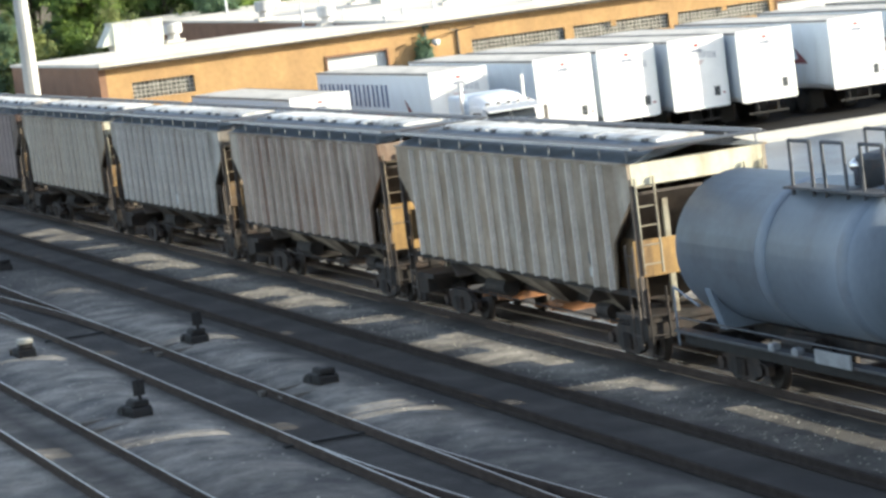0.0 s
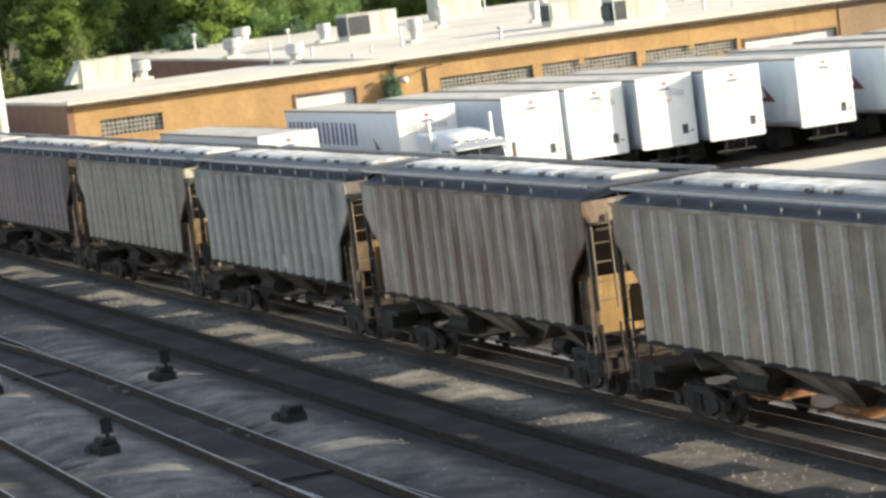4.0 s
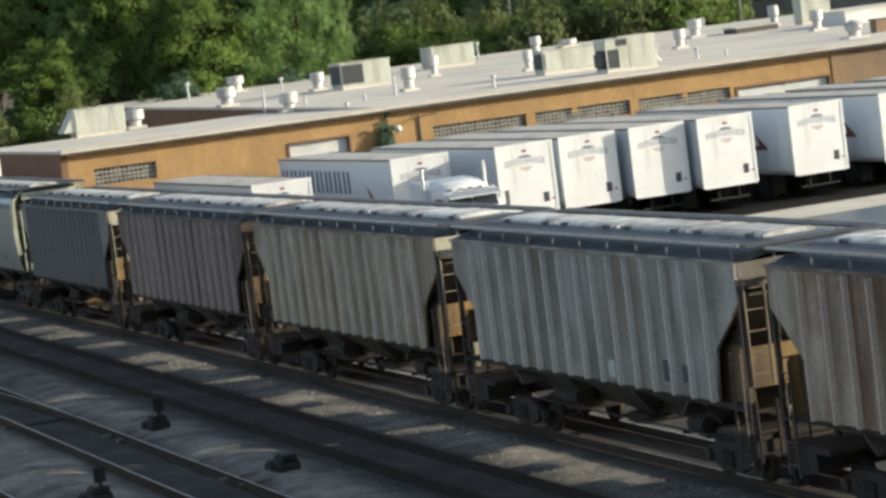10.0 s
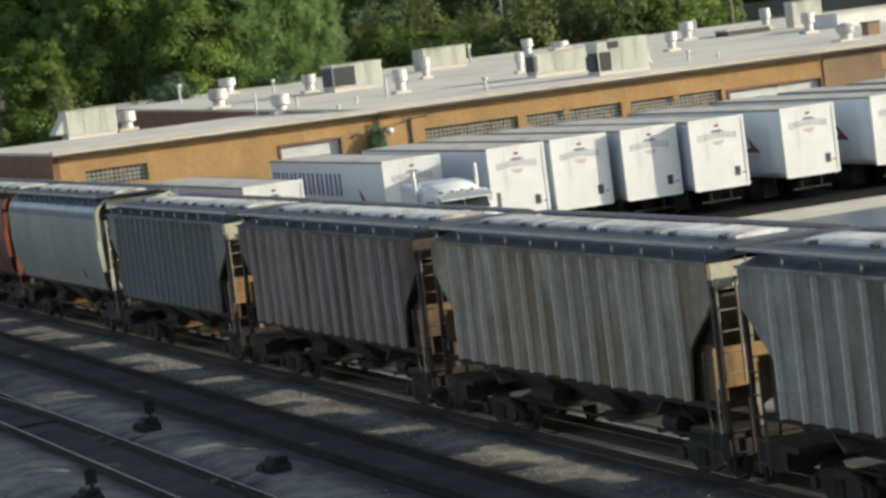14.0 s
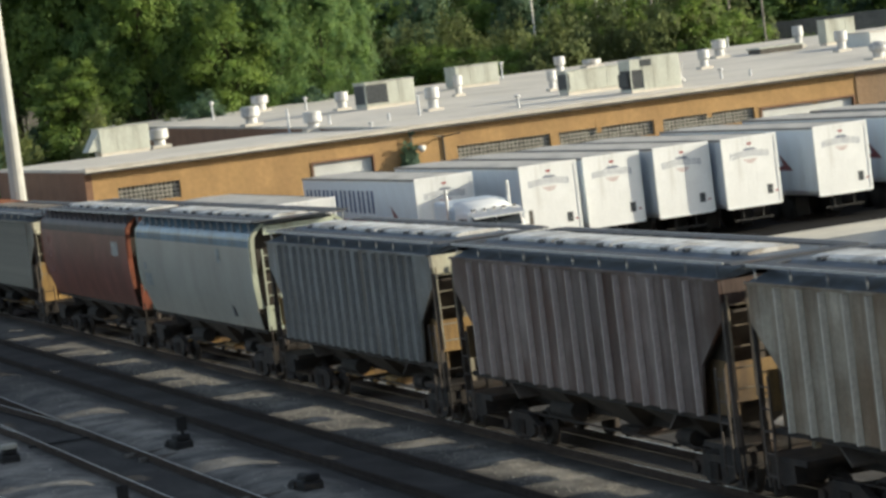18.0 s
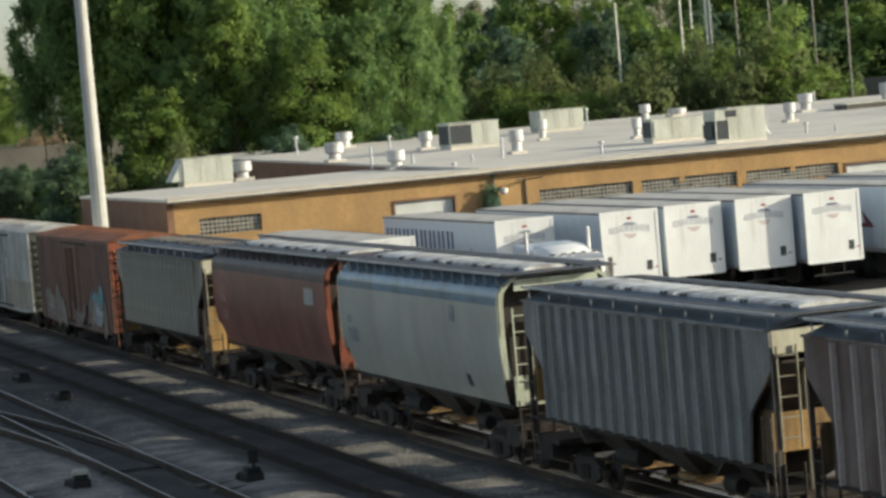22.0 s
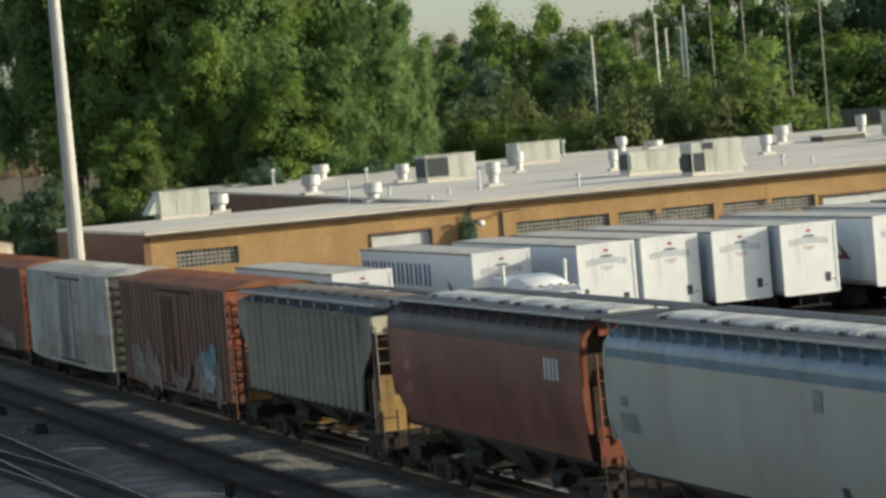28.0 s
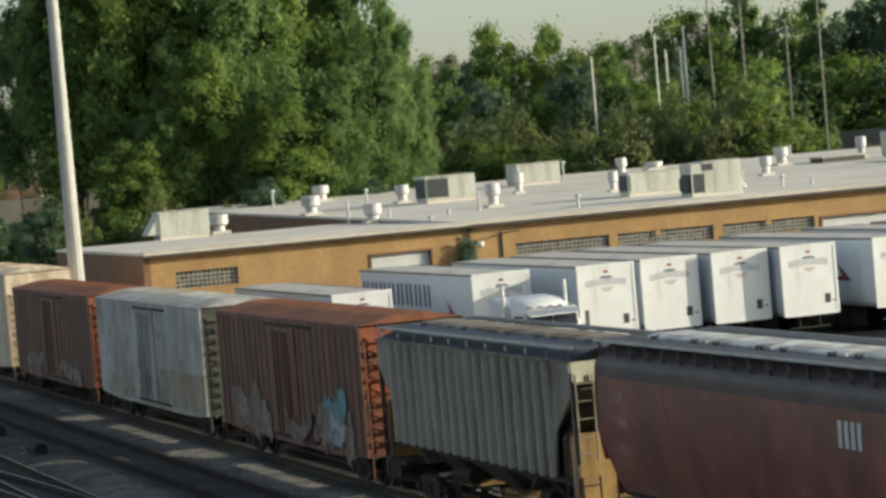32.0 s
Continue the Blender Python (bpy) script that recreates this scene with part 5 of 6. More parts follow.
def warehouse():
    b = thing("warehouse", "long ochre brick warehouse with pale flat roof", "building")
    T = 0.35
    # front wall with openings: doors and glass-block strips
    openings = [(33.0, 36.2, 3.55, 4.40), (43.2, 46.4, 0.0, 4.28), (51.05, 56.25, 3.42, 4.20), (56.75, 62.2, 3.42, 4.18), (62.7, 68.1, 3.42, 4.14), (68.55, 74.05, 0.0, 3.98), (78.0, 81.4, 0.0, 3.9)]
    y = B_Y0
    wall = Mesh()
    for a, c, z0, z1 in openings:
        wall.box(BX - T, BX, y, a, 0, BZ - 0.22)
        wall.box(BX - T, BX, a, c, z1, BZ - 0.22)
        if z0 > 0:
            wall.box(BX - T, BX, a, c, 0, z0)
        y = c
    wall.box(BX - T, BX, y, B_Y1, 0, BZ - 0.22)
    data = wall.data("front_wall", M_BRICK)
    bm = bmesh.new()
    bm.from_mesh(data)
    bmesh.ops.remove_doubles(bm, verts=bm.verts, dist=0.001)
    bm.to_mesh(data)
    bm.free()
    part("front_wall", data, M_BRICK, b)
    for yy in (47.9, 58.9, 62.45, 65.3, 71.6):
        part("pilaster_stain", Mesh().box(BX + 0.001, BX + 0.010, yy, yy + 0.28, 3.9, BZ - 0.25), M_BRICK, b)
    part("darker_wall", Mesh().box(BX, BX + 0.06, 74.3, 77.9, 0, BZ - 0.24).box(BX, BX + 0.06, 81.5, B_Y1, 0, BZ - 0.24), M_BRICK_BROWN, b, "weathered brown brick wall")
    part("side_wall", Mesh().slab([(BX, B_Y0, 0), (BX, B_Y0, BZ - 0.15), (-164.8, B_Y0, BZ - 0.15), (-164.8, B_Y0, 0)], (0, -T, 0)), M_BRICK_DARK, b, "brick side wall with its shade put into the brown")
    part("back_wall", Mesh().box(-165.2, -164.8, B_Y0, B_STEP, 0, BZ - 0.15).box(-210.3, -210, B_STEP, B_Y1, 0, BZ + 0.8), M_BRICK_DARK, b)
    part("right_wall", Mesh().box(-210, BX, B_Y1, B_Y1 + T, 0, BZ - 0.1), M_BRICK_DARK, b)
    part("low_roof", Mesh().slab([(BX + 0.45, B_Y0 - 0.35, BZ), (-165.2, B_Y0 - 0.35, BZ), (-165.2, B_STEP, BZ), (BX + 0.45, B_STEP, BZ)], (0, 0, -0.14)), M_ROOF, b)
    part("main_roof", Mesh().slab([(BX + 0.45, B_STEP + 0.003, BZ + 0.03), (-210.4, B_STEP + 0.003, BZ + 0.03 + RISE * 67.9), (-210.4, B_Y1 + 0.4, BZ + 0.03 + RISE * 67.9), (BX + 0.45, B_Y1 + 0.4, BZ + 0.03)], (0, 0, -0.14)), M_ROOF, b)
    part("step_wall", Mesh().slab([(BX - 0.5, B_STEP + 0.02, 0), (BX - 0.5, B_STEP + 0.02, BZ - 0.1), (-210, B_STEP + 0.02, BZ - 0.12 + RISE * 67.4), (-210, B_STEP + 0.02, 0)], (0, 0.3, 0)), M_BRICK_DARK, b, "wall where the roof steps, its shade put into the brown")
    # the eave's shadow line is put into the dark fascia colour
    part("fascia", Mesh().box(BX + 0.002, BX + 0.50, B_Y0 - 0.38, B_Y1, BZ - 0.24, BZ - 0.142), M_FASCIA, b, "metal roof edge with the eave's shadow line in its colour")
    part("coping", Mesh().box(BX - 0.15, BX + 0.48, B_Y0 - 0.37, B_Y1, BZ + 0.035, BZ + 0.09), M_ROOF, b)
    for k, (a, c, z0, z1) in enumerate(openings):
        if z0 > 0:
            win = part("window", Mesh().box(BX - 0.22, BX - 0.16, a, c, z0, z1), M_MORTAR, b, "glass block window strip")
            nz = 4
            ny = int((c - a) / 0.22)
            block = Mesh().box(-0.03, 0.004, 0.025, (c - a) / ny - 0.025, 0.025, (z1 - z0) / nz - 0.025).data("glass_block", M_GLASSBLOCK)
            for i in range(ny):
                for j in range(nz):
                    part("glass_block", block, M_GLASSBLOCK, win).location = (BX - 0.14, a + (c - a) * i / ny, z0 + (z1 - z0) * j / nz)
        else:
            door = part("roller_door", Mesh().box(BX - 0.26, BX - 0.20, a, c, 0, z1 - 0.05), M_DOOR, b, "white roller door")
            nsl = 12
            for j in range(nsl):
                part("slat", Mesh().box(BX - 0.2, BX - 0.17, a + 0.05, c - 0.05, z1 * j / nsl + 0.02, z1 * (j + 1) / nsl - 0.03), M_DOOR, door)
            part("door_frame", Mesh().box(BX - 0.2, BX + 0.05, a - 0.10, a, 0, z1 + 0.1).box(BX - 0.2, BX + 0.05, c, c + 0.10, 0, z1 + 0.1).box(BX - 0.2, BX + 0.05, a, c, z1, z1 + 0.1), M_BRICK_DARK, b)
    part("downpipe", Mesh().rod((BX + 0.1, 48.55, 0), (BX + 0.1, 48.55, BZ), 0.07), M_FASCIA, b)
    part("wall_bracket", Mesh().rod((BX + 0.05, 50.3, 3.2), (BX + 0.05, 50.3, 4.9), 0.05).rod((BX + 0.05, 50.3, 4.8), (BX + 0.9, 49.6, 4.9), 0.03).rod((BX + 0.05, 50.3, 4.8), (BX + 0.9, 51.0, 4.9), 0.03), M_FASCIA, b)
    lamp = part("wall_lamp", Mesh().rod((BX, 48.95, 4.5), (BX + 0.5, 48.95, 4.45), 0.03), M_FASCIA, b)
    part("lamp_head", Mesh().lathe([(0, 0.06), (0.1, 0.2), (0.3, 0.22), (0.34, 0.1)], "z", (BX + 0.5, 48.95, 4.16), 12), M_DOOR, lamp, smooth=True)
    return b


warehouse()


def roof_z(x, y):
    return BZ + 0.03 + (BX - x) * RISE if y > B_STEP else BZ


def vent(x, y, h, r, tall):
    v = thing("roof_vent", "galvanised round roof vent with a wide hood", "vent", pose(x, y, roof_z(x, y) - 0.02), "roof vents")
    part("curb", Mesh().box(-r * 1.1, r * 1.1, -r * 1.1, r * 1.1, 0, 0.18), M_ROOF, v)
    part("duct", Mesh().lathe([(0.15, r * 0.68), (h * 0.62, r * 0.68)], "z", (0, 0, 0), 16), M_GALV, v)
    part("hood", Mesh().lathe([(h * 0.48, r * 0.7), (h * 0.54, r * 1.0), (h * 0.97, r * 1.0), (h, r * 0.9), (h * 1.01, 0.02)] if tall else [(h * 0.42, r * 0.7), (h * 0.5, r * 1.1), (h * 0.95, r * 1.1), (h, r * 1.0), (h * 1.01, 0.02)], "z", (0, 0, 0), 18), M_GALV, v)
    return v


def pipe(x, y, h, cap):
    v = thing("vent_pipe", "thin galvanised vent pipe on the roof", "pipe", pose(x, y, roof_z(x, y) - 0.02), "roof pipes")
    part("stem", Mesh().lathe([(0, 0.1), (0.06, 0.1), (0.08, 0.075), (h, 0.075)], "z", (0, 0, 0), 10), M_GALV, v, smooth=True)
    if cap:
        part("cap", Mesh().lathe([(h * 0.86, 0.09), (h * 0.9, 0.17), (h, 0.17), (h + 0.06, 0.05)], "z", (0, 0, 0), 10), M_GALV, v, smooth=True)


def air_unit(x, y, w, d, h, dark, hood=False):
    """A packaged air unit: w along y, d along x."""
    v = thing("air_conditioner", "grey-green packaged air conditioner on the roof", "air conditioner", pose(x, y, roof_z(x, y) - 0.02), "roof air units")
    part("curb", Mesh().box(-d / 2 + 0.05, d / 2 - 0.05, -w / 2 + 0.05, w / 2 - 0.05, 0, 0.22), M_ROOF, v)
    body = part("casing", Mesh().box(-d / 2, d / 2, -w / 2, w / 2, 0.2, h), M_AC, v, bevel=0.03)
    part("lid", Mesh().box(-d / 2 - 0.04, d / 2 + 0.04, -w / 2 - 0.04, w / 2 + 0.04, h, h + 0.06), M_AC, v)
    for k in range(3):
        a = -w / 2 + w * (k + 0.05) / 3
        part("panel", Mesh().box(d / 2, d / 2 + 0.015, a, a + w * 0.9 / 3, 0.32, h - 0.1), M_AC, body)
    if dark:
        part("coil", Mesh().box(-d / 2 + 0.12, d / 2 - 0.12, -w / 2 - 0.02, -w / 2 + 0.02, 0.35, h - 0.12).box(d / 2 + 0.016, d / 2 + 0.03, -w / 2 + 0.08, -w / 2 + w * dark, 0.35, h - 0.12), M_LOUVRE, v, "dark condenser coil")
    if hood:
        part("intake_hood", Mesh().slab([(-d / 2 + 0.1, -w / 2, h - 0.1), (-d / 2 + 0.1, -w / 2, 0.35), (-d / 2 + 0.1, -w / 2 - 0.7, 0.35)], (d - 0.2, 0, 0)), M_AC, v)
    return v


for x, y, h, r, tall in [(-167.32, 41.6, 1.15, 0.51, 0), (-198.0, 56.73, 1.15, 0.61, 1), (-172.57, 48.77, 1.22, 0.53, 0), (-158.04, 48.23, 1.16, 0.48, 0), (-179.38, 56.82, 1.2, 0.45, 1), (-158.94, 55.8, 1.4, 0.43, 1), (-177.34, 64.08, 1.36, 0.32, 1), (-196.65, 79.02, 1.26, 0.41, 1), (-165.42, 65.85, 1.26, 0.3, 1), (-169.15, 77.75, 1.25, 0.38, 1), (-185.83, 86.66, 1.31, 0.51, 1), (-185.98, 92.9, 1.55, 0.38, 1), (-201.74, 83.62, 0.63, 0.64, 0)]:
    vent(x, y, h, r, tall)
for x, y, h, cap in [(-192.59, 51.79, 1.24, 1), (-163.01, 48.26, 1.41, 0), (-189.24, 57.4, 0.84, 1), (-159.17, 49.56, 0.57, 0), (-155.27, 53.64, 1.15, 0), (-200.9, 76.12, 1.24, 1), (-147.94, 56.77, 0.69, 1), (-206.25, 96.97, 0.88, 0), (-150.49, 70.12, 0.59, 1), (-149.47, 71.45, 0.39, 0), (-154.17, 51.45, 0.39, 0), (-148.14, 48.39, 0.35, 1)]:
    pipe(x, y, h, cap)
for x, y, w, d, h, dark, hood in [(-164.99, 38.77, 2.94, 1.8, 1.57, 0, 1), (-175.26, 58.39, 3.29, 2.2, 1.64, 0.45, 0), (-193.0, 70.86, 3.22, 2.2, 1.49, 0, 0), (-155.85, 64.45, 3.6, 1.5, 1.36, 0.04, 0), (-183.6, 94.7, 2.3, 1.2, 1.75, 0, 0)]:
    air_unit(x, y, w, d, h, dark, hood)


def twin_air_unit(x, y):
    """A tall packaged unit with a lower condenser corner: its front faces +x."""
    v = thing("air_conditioner", "tall grey-green air conditioner with dark condenser coils", "air conditioner", pose(x, y, roof_z(x, y) - 0.02), "roof air units")
    part("curb", Mesh().box(-0.8, 0.85, -1.5, 1.5, 0, 0.16), M_ROOF, v)
    part("casing", Mesh().box(-0.8, 0.8, -0.75, 1.48, 0.16, 1.92).box(-0.8, 0.8, -1.48, -0.754, 1.34, 1.84), M_AC, v, bevel=0.03)
    part("condenser_frame", Mesh().box(-0.8, 0.8, -1.48, -0.754, 0.16, 0.24).box(-0.8, 0.8, -1.48, -0.754, 1.26, 1.336).box(0.74, 0.8, -1.48, -1.42, 0.24, 1.26), M_AC, v)
    part("coil", Mesh().box(-0.76, 0.76, -1.45, -0.76, 0.24, 1.26), M_LOUVRE, v, "dark condenser coil")
    part("coil_guard", Mesh().box(-0.7, 0.6, -1.62, -1.50, 0.35, 1.1), M_LOUVRE, v, bevel=0.05)
    part("intake_louvre", Mesh().box(0.8, 0.82, -0.85, -0.2, 1.42, 1.78), M_LOUVRE, v, "dark intake louvre")
    for z0, z1 in ((0.3, 1.3), (1.36, 1.84)):
        part("panel", Mesh().box(0.8, 0.812, -0.1, 0.68, z0, z1).box(0.8, 0.812, 0.72, 1.42, z0, z1), M_AC, v)
    part("drain_pipe", Mesh().rod((0.5, 1.5, 0.2), (0.5, 1.8, 1.4), 0.04, n=6).rod((0.2, 1.5, 0.9), (0.2, 2.0, 0.3), 0.04, n=6), M_GALV, v)
    return v


twin_air_unit(-147.2, 64.33)


def turbine_vent(x, y):
    v = thing("turbine_vent", "round galvanised turbine vent at the roof edge", "vent", pose(x, y, roof_z(x, y) - 0.02), "roof vents")
    part("curb", Mesh().box(-0.62, 0.62, -0.7, 0.7, 0, 0.12), M_ROOF, v)
    part("neck", Mesh().lathe([(0.1, 0.36), (0.4, 0.36)], "z", (0, 0, 0), 16), M_GALV, v)
    part("ball", Mesh().lathe([(0.38, 0.3), (0.46, 0.46), (0.62, 0.54), (0.8, 0.52), (0.95, 0.4), (1.04, 0.2), (1.07, 0.03)], "z", (0, 0, 0), 20), M_GALV, v)
    fins = Mesh()
    for k in range(20):
        a = 2 * math.pi * k / 20
        c, d = math.cos(a), math.sin(a)
        fins.slab([(0.47 * c, 0.47 * d, 0.46), (0.57 * c, 0.57 * d, 0.64), (0.55 * c, 0.55 * d, 0.82), (0.42 * c, 0.42 * d, 0.96)], (-0.02 * d, 0.02 * c, 0))
    part("fins", fins, M_GALV, v)
    return v


turbine_vent(-149.6, 79.7)
vent(-168.3, 87.06, 1.35, 0.42, 1)
stub = thing("chimney", "short square brick chimney on the roof", "chimney", pose(-153.2, 83.3, roof_z(-153.2, 83.3) - 0.02))
part("stack", Mesh().box(-0.4, 0.4, -0.4, 0.4, 0, 0.75), M_BRICK_BROWN, stub)
part("cap", Mesh().box(-0.46, 0.46, -0.46, 0.46, 0.75, 0.83), M_FASCIA, stub)
house_top = thing("roof_penthouse", "long low white penthouse on the warehouse roof", "roof structure", pose(-171.6, 90.9, roof_z(-171.6, 90.9) - 0.05))
part("wall", Mesh().box(-4.6, 0, 0, 52, 0, 0.92), M_DOOR, house_top)
part("coping", Mesh().box(-4.68, 0.08, -0.08, 52.05, 0.92, 1.0), M_ROOF, house_top)

x, y = -183.51, 89.82
z = roof_z(x, y)
hatch = thing("roof_hatch", "low weathered metal roof hatch", "hatch", pose(x, y, z - 0.02))
part("curb", Mesh().box(-1.0, 1.0, -1.6, 1.6, 0, 0.35), M_FASCIA, hatch)
part("lid", Mesh().box(-1.1, 1.1, -1.7, 1.7, 0.35, 0.45), M_AC, hatch)

# ivy on the wall beside the roller door
ivy = Mesh()
rng = random.Random(5)
for k in range(900):
    y = 48.3 + rng.gauss(0, 0.2)
    z = 2.4 + abs(rng.gauss(0, 0.75)) + (0.5 if rng.random() < 0.3 else 0)
    a = rng.uniform(0, 6.28)
    x = BX + 0.08 + rng.random() * 0.45
    c = Vector((x, y, min(z, 5.2)))
    u = Vector((rng.uniform(-0.4, 0.4), math.cos(a), math.sin(a))) * 0.13
    v = Vector((rng.uniform(-0.4, 0.4), -math.sin(a), math.cos(a))) * 0.13
    i = len(ivy.v)
    ivy.v += [tuple(c + u), tuple(c + v), tuple(c - u), tuple(c - v)]
    ivy.f.append((i, i + 1, i + 2, i + 3))
tagged(part("ivy", ivy, M_LEAVES[3]), "dark green climbing plant on the warehouse wall", "plant", kind="stuff")

# ---- yard light mast ----
mast = thing("light_mast", "tall pale galvanised floodlight mast beside the track", "mast", pose(-139.0, 27.34, 0))
part("shaft", Mesh().lathe([(0, 0.47), (0.05, 0.47), (0.06, 0.42), (31, 0.17)], "z", (0, 0, 0), 12), M_POLE, mast)
part("base_plate", Mesh().lathe([(0, 0.75), (0.12, 0.75), (0.14, 0.5)], "z", (0, 0, 0), 16), M_CONCRETE, mast)
head = part("lamp_ring", Mesh().lathe([(30.8, 1.0), (30.8, 1.1), (30.95, 1.1), (30.95, 1.0)], "z", (0, 0, 0), 16), M_POLE, mast)
for k in range(6):
    a = k * math.pi / 3
    part("floodlight", Mesh().lathe([(30.4, 0.3), (30.5, 0.32), (30.8, 0.15)], "z", (1.1 * math.cos(a), 1.1 * math.sin(a), 0), 10), M_POLE, head)


# ---- trees ----
def tree_master(seed, height, spread, leaf, clumps, per, mat, base=0.25, label="leafy green tree in full spring leaf behind the warehouse"):
    rng = random.Random(seed)
    t = thing("tree", label, "tree")
    trunk = Mesh()
    spine = [Vector((0, 0, -0.3))]
    r = height * (0.014 if base < 0.4 else 0.004) + 0.05
    for k in range(6):
        spine.append(spine[-1] + Vector((rng.uniform(-0.25, 0.25), rng.uniform(-0.25, 0.25), height * 0.85 / 6)))
        trunk.rod(spine[k], spine[k + 1], r * (1 - k / 7), r * (1 - (k + 1) / 7), 8)

    def on_spine(z):
        for p, q in zip(spine, spine[1:]):
            if p.z <= z <= q.z:
                return p.lerp(q, (z - p.z) / (q.z - p.z))
        return spine[-1]

    # the crown is built of rounded lobes, each a shell of leafy clumps
    lobes = []
    n_lobe = 17
    for k in range(n_lobe):
        u = (k + rng.random() * 0.8) / n_lobe
        reach = spread * 0.62 * math.sqrt(max(0.02, 1 - (1.55 * u - 0.62) ** 2)) * rng.uniform(0.5, 1.1)
        a = k * 2.4 + rng.uniform(-0.5, 0.5)
        size = spread * rng.uniform(0.34, 0.52) * (1.08 - 0.42 * u)
        z = height * base + size * 0.7 + (height * (1 - base) - size * 1.5) * u
        lobes.append((Vector((reach * math.cos(a), reach * math.sin(a), z)), size))
    centres = []
    for k in range(clumps):
        c0, size = lobes[k % n_lobe]
        d = Vector((rng.gauss(0, 1), rng.gauss(0, 1), rng.gauss(0, 1))).normalized()
        c = c0 + d * size * rng.uniform(0.45, 1.0)
        centres.append((c, size * rng.uniform(0.28, 0.5), d))
        if k % 5 == 0:
            trunk.rod(on_spine(max(0.5, c.z - c.xy.length * 0.8)), c, 0.05 + 0.002 * height, 0.02, 5)
    vs, fs = [], []
    for c, cr, outward in centres:
        for _ in range(per):
            d = Vector((rng.gauss(0, 1), rng.gauss(0, 1), rng.gauss(0, 0.8))).normalized()
            p0 = c + d * cr * min(1.9, abs(rng.gauss(0, 0.75)) + 0.25)
            w = (d * 0.3 + outward * 0.8 + Vector((rng.gauss(0, 0.33), rng.gauss(0, 0.33), rng.gauss(0, 0.33) + 0.3))).normalized()
            u = w.orthogonal().normalized()
            ang = rng.random() * 6.3
            u = (u * math.cos(ang) + w.cross(u) * math.sin(ang)).normalized()
            v = w.cross(u)
            q = leaf * rng.uniform(0.6, 1.3)
            i = len(vs)
            vs += [tuple(p0 - u * q), tuple(p0 + u * q * 0.5 + v * q * 0.78), tuple(p0 + u * q * 0.5 - v * q * 0.78)]
            fs.append((i, i + 1, i + 2))
    part("trunk", trunk, M_BARK, t)
    me = bpy.data.meshes.new("crown")
    me.from_pydata(vs, [], fs)
    me.materials.append(mat)
    part("crown", me, mat, t)
    return t


def place(az, d):
    return -d * math.sin(radians(az)), d * math.cos(radians(az))


MASTERS = [tree_master(11, 25, 6.2, 0.20, 170, 150, M_LEAVES[0]), tree_master(12, 23, 5.6, 0.20, 170, 150, M_LEAVES[1]),
           tree_master(13, 17.5, 5.8, 0.22, 120, 110, M_LEAVES[1], 0.04), tree_master(14, 16, 6.0, 0.22, 110, 130, M_LEAVES[3], 0.03, "dark green spreading tree in the belt behind the warehouse"),
           tree_master(15, 8, 5.4, 0.19, 90, 85, M_LEAVES[2], 0.0, "olive green bushy shrub behind the warehouse roof"), tree_master(16, 18.5, 5.2, 0.22, 120, 110, M_LEAVES[0], 0.04),
           tree_master(17, 25, 6.0, 0.20, 170, 150, M_LEAVES[0], 0.42, "tall dark tree with a bare lower trunk"),
           tree_master(18, 20, 5.5, 0.24, 90, 75, M_LEAVES[4], 0.05, "pale green tree in thin spring leaf far off, haze put into its colour")]
TALL = (25, 23, 17.5, 16, 8, 18.5, 25, 20)
WIDE = (6.2, 5.6, 5.8, 6.0, 5.4, 5.2, 6.0, 5.5)
rng = random.Random(21)
SPOTS = []          # master, azimuth, distance, height, crown radius


def row(kinds, first, last, n, near, far, low, high, thin, thick):
    """n trees from one azimuth to another, spread over a depth."""
    for k in range(n):
        az = first + (last - first) * k / max(1, n - 1) + rng.uniform(-0.12, 0.12)
        SPOTS.append((kinds[k % len(kinds)], az, rng.uniform(near, far), rng.uniform(low, high), rng.uniform(thin, thick)))


# the tall near stand on the left of the warehouse
row((0, 1, 1, 0), 74.0, 78.6, 12, 224, 240, 25, 29, 4.6, 6.2)
SPOTS += [(0, 72.75, 228, 20.0, 3.6), (0, 73.3, 234, 25.5, 4.8), (0, 72.7, 222, 16.5, 3.2), (0, 72.35, 236, 20.5, 2.9), (0, 72.3, 226, 14.0, 2.6)]
row((6,), 78.2, 79.0, 4, 226, 238, 26, 28, 4.0, 4.8)
SPOTS += [(6, 79.75, 232, 21.0, 2.9)]
row((0, 0, 1), 73.6, 77.6, 9, 215, 221, 11, 19, 2.6, 4.2)
# single trees of the belt behind the roof
SPOTS += [(2, 70.3, 300, 20.8, 5.0), (5, 70.75, 304, 18.6, 4.6), (2, 69.5, 302, 20.4, 4.8), (5, 71.3, 292, 16.4, 4.4), (3, 71.0, 305, 17.6, 4.6), (2, 68.55, 290, 17.8, 4.6), (5, 68.1, 298, 17.0, 4.6),
          (2, 66.95, 300, 20.6, 5.0), (7, 66.5, 304, 20.6, 5.2), (2, 66.2, 300, 20.2, 4.4), (5, 65.75, 300, 22.6, 5.2), (3, 65.95, 308, 18.5, 5.4), (5, 65.25, 306, 20.0, 4.8), (2, 64.55, 310, 20.6, 5.0),
          (5, 63.9, 306, 20.4, 5.4), (3, 63.6, 298, 19.0, 5.4), (5, 63.2, 304, 21.6, 6.0), (3, 62.5, 300, 21.5, 6.0)]
row((5, 2, 3), 61.8, 54.5, 12, 292, 315, 19, 23, 5.2, 6.6)
row((5, 2, 2, 3), 72.3, 55.0, 36, 274, 290, 12.0, 16.0, 4.4, 5.8)
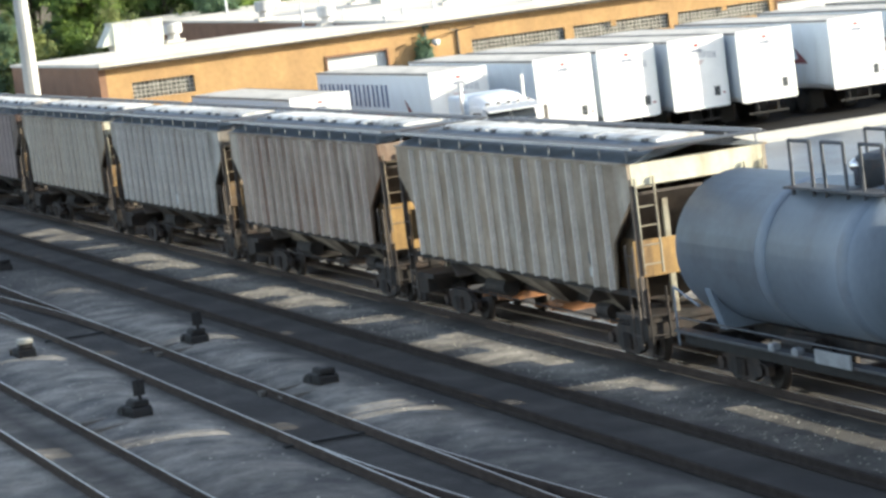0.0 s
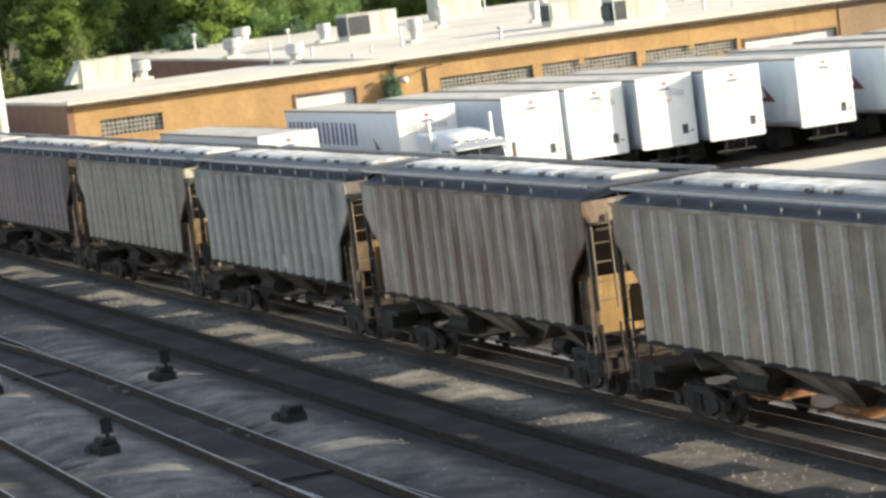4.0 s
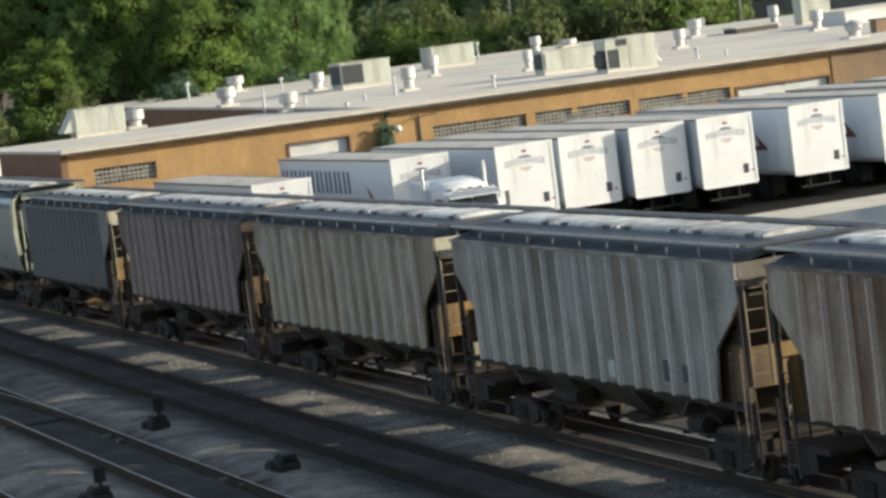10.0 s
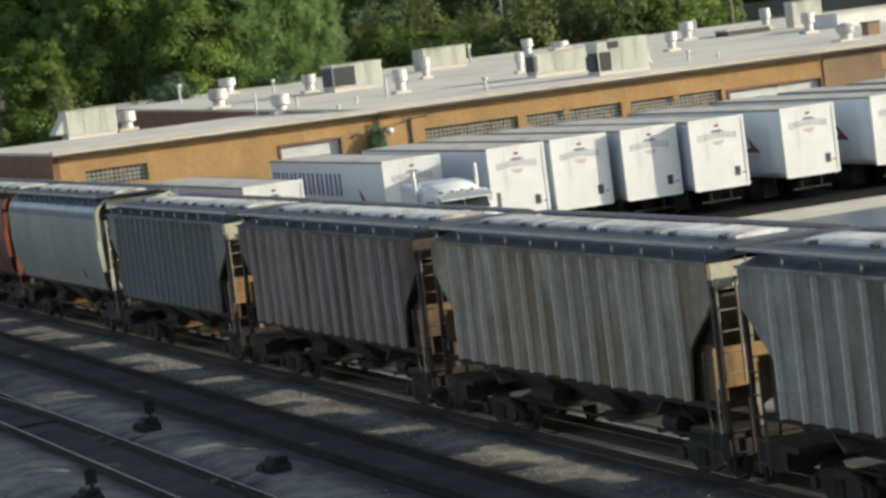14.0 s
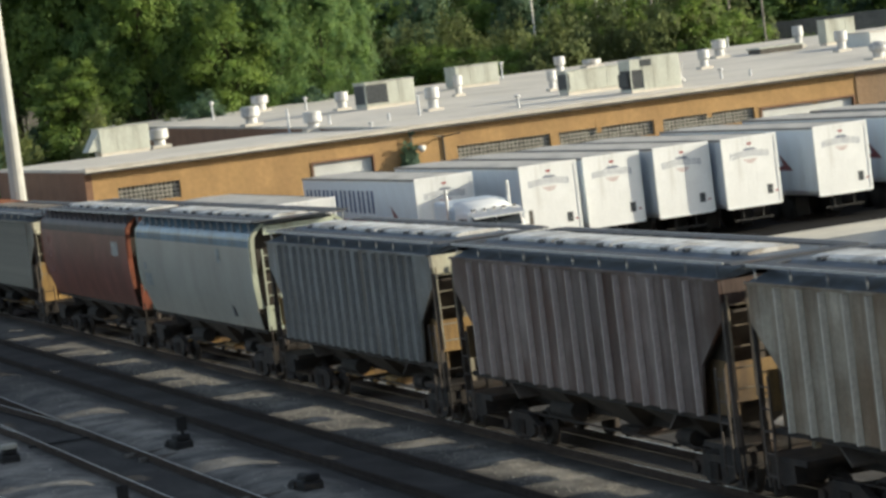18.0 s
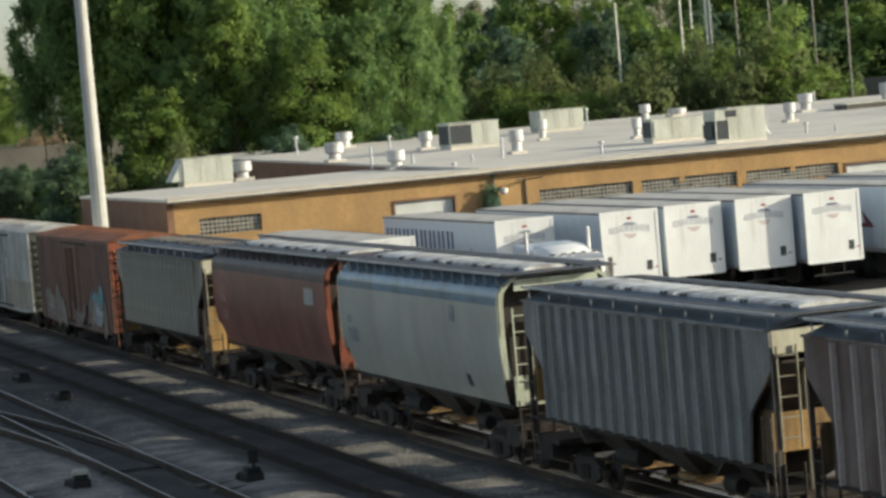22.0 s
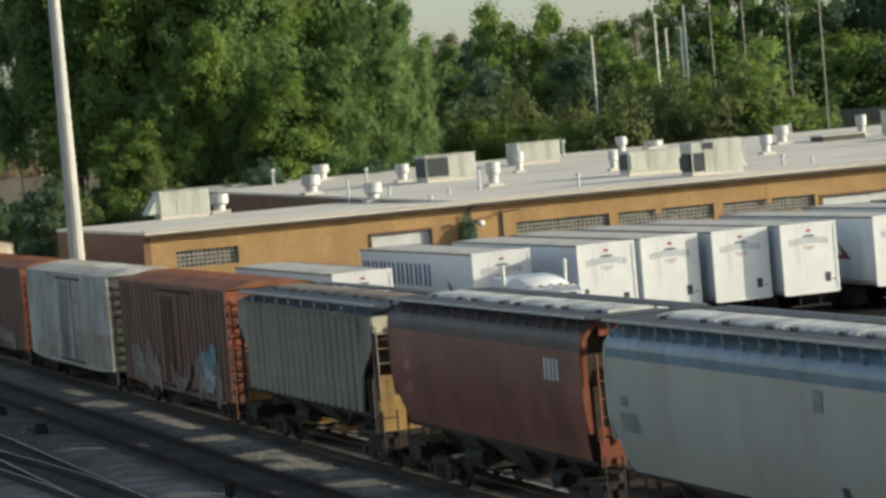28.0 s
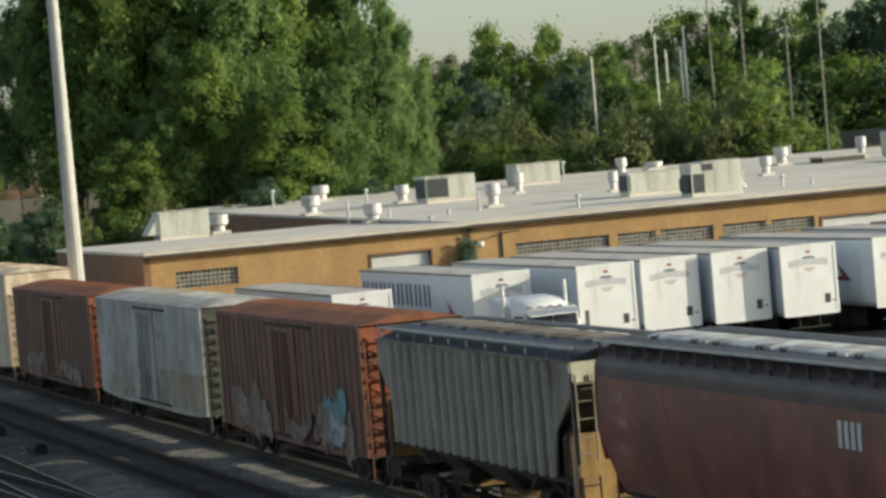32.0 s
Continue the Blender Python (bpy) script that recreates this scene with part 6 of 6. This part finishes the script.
# olive shrubs close behind the roof
row((4, 4, 2), 73.4, 64.4, 27, 250, 268, 8.5, 12.0, 4.2, 5.6)
row((4, 2), 64.0, 55.0, 12, 250, 262, 5.0, 6.4, 3.0, 4.2)
row((3, 3, 4), 73.0, 79.4, 13, 205, 222, 5.5, 8.5, 2.6, 4.0)
# thin woods far off, haze put into their pale leaves
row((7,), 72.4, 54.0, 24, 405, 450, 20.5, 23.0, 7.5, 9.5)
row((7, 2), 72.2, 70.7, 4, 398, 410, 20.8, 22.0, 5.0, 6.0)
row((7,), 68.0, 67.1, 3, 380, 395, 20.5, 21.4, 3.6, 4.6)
# beyond the mast
row((3, 3, 2), 78.7, 82.4, 22, 240, 270, 5.7, 6.7, 3.0, 4.0)
for az, d, s in ((80.35, 330, 0.46), (80.75, 335, 0.56), (81.2, 330, 0.6), (81.8, 340, 0.66), (80.7, 350, 0.5), (78.5, 338, 0.5), (78.0, 345, 0.6)):
    SPOTS.append((2, az, d, 17.5 * s, 5.8 * s))
TERRACE = 7.5
used = set()
for kind, az, d, tall, wide in SPOTS:
    x, y = place(az, d)
    m = pose(x, y, TERRACE if d > 327 and az > 77.9 and d < 355 else 0, 0, 0, rng.uniform(0, 360)) @ Matrix.Diagonal((wide / WIDE[kind], wide / WIDE[kind], 1.06 * tall / TALL[kind], 1))
    if kind not in used:
        used.add(kind)
        MASTERS[kind].matrix_basis = m
    else:
        c = copy_thing(MASTERS[kind], Matrix())
        c.matrix_basis = m

# ---- utility poles and cables ----
POLES = [(67.27, 270, 18.0, 0, 1), (67.07, 272, 16.6, 0, 1), (66.70, 268, 18.5, 0, 2), (66.78, 268, 16.3, 0, 2), (66.20, 268, 21.8, 2, 0), (65.57, 255, 20.8, 1, 0), (64.72, 262, 18.0, 1, 0), (64.08, 248, 24.0, 1, 0), (68.52, 275, 16.6, 0, 1)]
tops = []
for az, d, h, arm, pale in POLES:
    x, y = place(az, d)
    p = thing("utility_pole", "weathered wooden utility pole with crossarms" if arm else "plain thin utility pole among the trees", "pole", pose(x, y, 0, 0, 0, az), "utility poles")
    part("shaft", Mesh().lathe([(0, 0.10 + 0.03 * pale), (h, 0.07 + 0.02 * pale)], "z", (0, 0, 0), 8), M_PALE_POLE if pale else M_WOOD_POLE, p)
    for k in range(arm):
        part("crossarm", Mesh().box(-1.5, 1.5, -0.06, 0.06, h - 1.0 - 3.4 * k, h - 0.88 - 3.4 * k), M_WOOD_POLE, p)
    tops.append(Vector((x, y, h - 0.85)))
for i, j, side in ((6, 7, -1.2), (6, 7, 1.2), (4, 6, 0.0), (4, 7, 1.0)):
    m = Mesh()
    a, b = tops[i] + Vector((0, side, 0)), tops[j] + Vector((0, side, 0))
    across = (b - a).cross(Vector((0, 0, 1))).normalized()
    for k in range(11):
        q = a.lerp(b, k / 10) - Vector((0, 0, 1.2 * 4 * (k / 10) * (1 - k / 10)))
        m.v += [tuple(q + across * 0.025 * math.cos(1.2566 * c) + Vector((0, 0, 0.025 * math.sin(1.2566 * c)))) for c in range(5)]
    m.f = [(5 * k + c, 5 * k + (c + 1) % 5, 5 * k + 5 + (c + 1) % 5, 5 * k + 5 + c) for k in range(10) for c in range(5)]
    tagged(part("power_line", m, M_CABLE), "thin sagging black power line between poles", "cable", "power lines")

# ---- far parapet and sheds beyond the trees ----
parapet = part("far_wall", Mesh().slab([(-300, 30, 0), (-300, 30, 7.6), (-322, 75, 7.6), (-322, 75, 0)], (-0.6, 0, 0)), M_WALL_FAR)
tagged(parapet, "stained concrete embankment wall far behind the yard", "wall", kind="structure")
terrace = part("terrace", Mesh().slab([(-300.7, 30, TERRACE), (-322.7, 75, TERRACE), (-430, 110, TERRACE), (-430, 10, TERRACE)], (0, 0, -8.5)), M_WALL_FAR)
tagged(terrace, "raised ground behind the embankment wall", "ground", kind="structure")


x0, y0 = place(64.35, 262)
x1, y1 = place(56.0, 262)
back = part("far_wall", Mesh().slab([(x0, y0, 0), (x1, y1, 0), (x1, y1, 7.75), (x0, y0, 7.75)], (-0.5, 0.25, 0)), M_WALL_GREY)
tagged(back, "grey concrete wall behind the warehouse", "wall", kind="structure")


def house(az, d, wide, tall, ridge, wall, roof, label):
    x, y = place(az, d)
    h = thing("house", label, "building", pose(x, y, TERRACE, 0, 0, az - 90))
    w = part("wall", Mesh().slab([(3, -wide / 2, -0.2), (3, wide / 2, -0.2), (3, wide / 2, tall), (3, 0, ridge - 0.15), (3, -wide / 2, tall)], (-6, 0, 0)), wall, h)
    for q in (-1, 1):
        part("roof", Mesh().slab([(3.3, 0, ridge), (3.3, q * (wide / 2 + 0.35), tall - 0.05), (3.3, q * (wide / 2 + 0.35), tall - 0.2), (3.3, 0, ridge - 0.15)], (-6.6, 0, 0)), roof, h)
    for y0 in (-wide * 0.28, wide * 0.2):
        win = part("window", Mesh().box(3.0, 3.05, y0 - 0.45, y0 + 0.45, 1.0, 2.2), M_SHED, w)
        part("pane", Mesh().box(3.05, 3.06, y0 - 0.36, y0 + 0.36, 1.08, 2.12), M_GLASS, win)
    part("chimney", Mesh().box(-0.4, 0.4, 0.8, 1.5, ridge - 1.0, ridge + 0.9), M_WALL_FAR, h)
    return h


M_TAN = material("tan_stucco", (0.50, 0.33, 0.20), 0.85, 0, 0.15, 0.6)
M_SHINGLE = material("grey_shingle_roof", (0.40, 0.42, 0.42), 0.8, 0, 0.15, 1.0)
house(79.85, 343, 5.2, 2.2, 3.2, M_TAN, M_SHINGLE, "small tan far house with a grey gabled roof")
pale_house = house(79.15, 346, 5.0, 2.0, 3.1, M_SHED, M_SHINGLE, "pale far house with a grey gabled roof and white cupola")
part("cupola", Mesh().lathe([(2.6, 0.55), (3.6, 0.55), (3.62, 0.68), (3.75, 0.68), (4.2, 0.45), (4.45, 0.12), (5.0, 0.05)], "z", (1.5, 1.6, 0), 10), M_DOOR, pale_house, "white domed cupola")


def motions():
    def way(t):
        return 4.002 * t - 0.006427 * t * t + 0.0000678 * t ** 3
    times = [0, 4, 8, 12, 16, 20, 24, 28, 32]
    for car, x in TRAIN:
        walk(car, [(t, pose(x + way(t), TRAIN_Y, RAIL_Z)) for t in times])
    turns = [k * 0.16 for k in range(201)]
    for w, base in WHEELS:
        walk(w, [(t, base @ pose(0, 0, 0, 0, math.degrees(way(t) / 0.42), 0)) for t in turns])


motions()
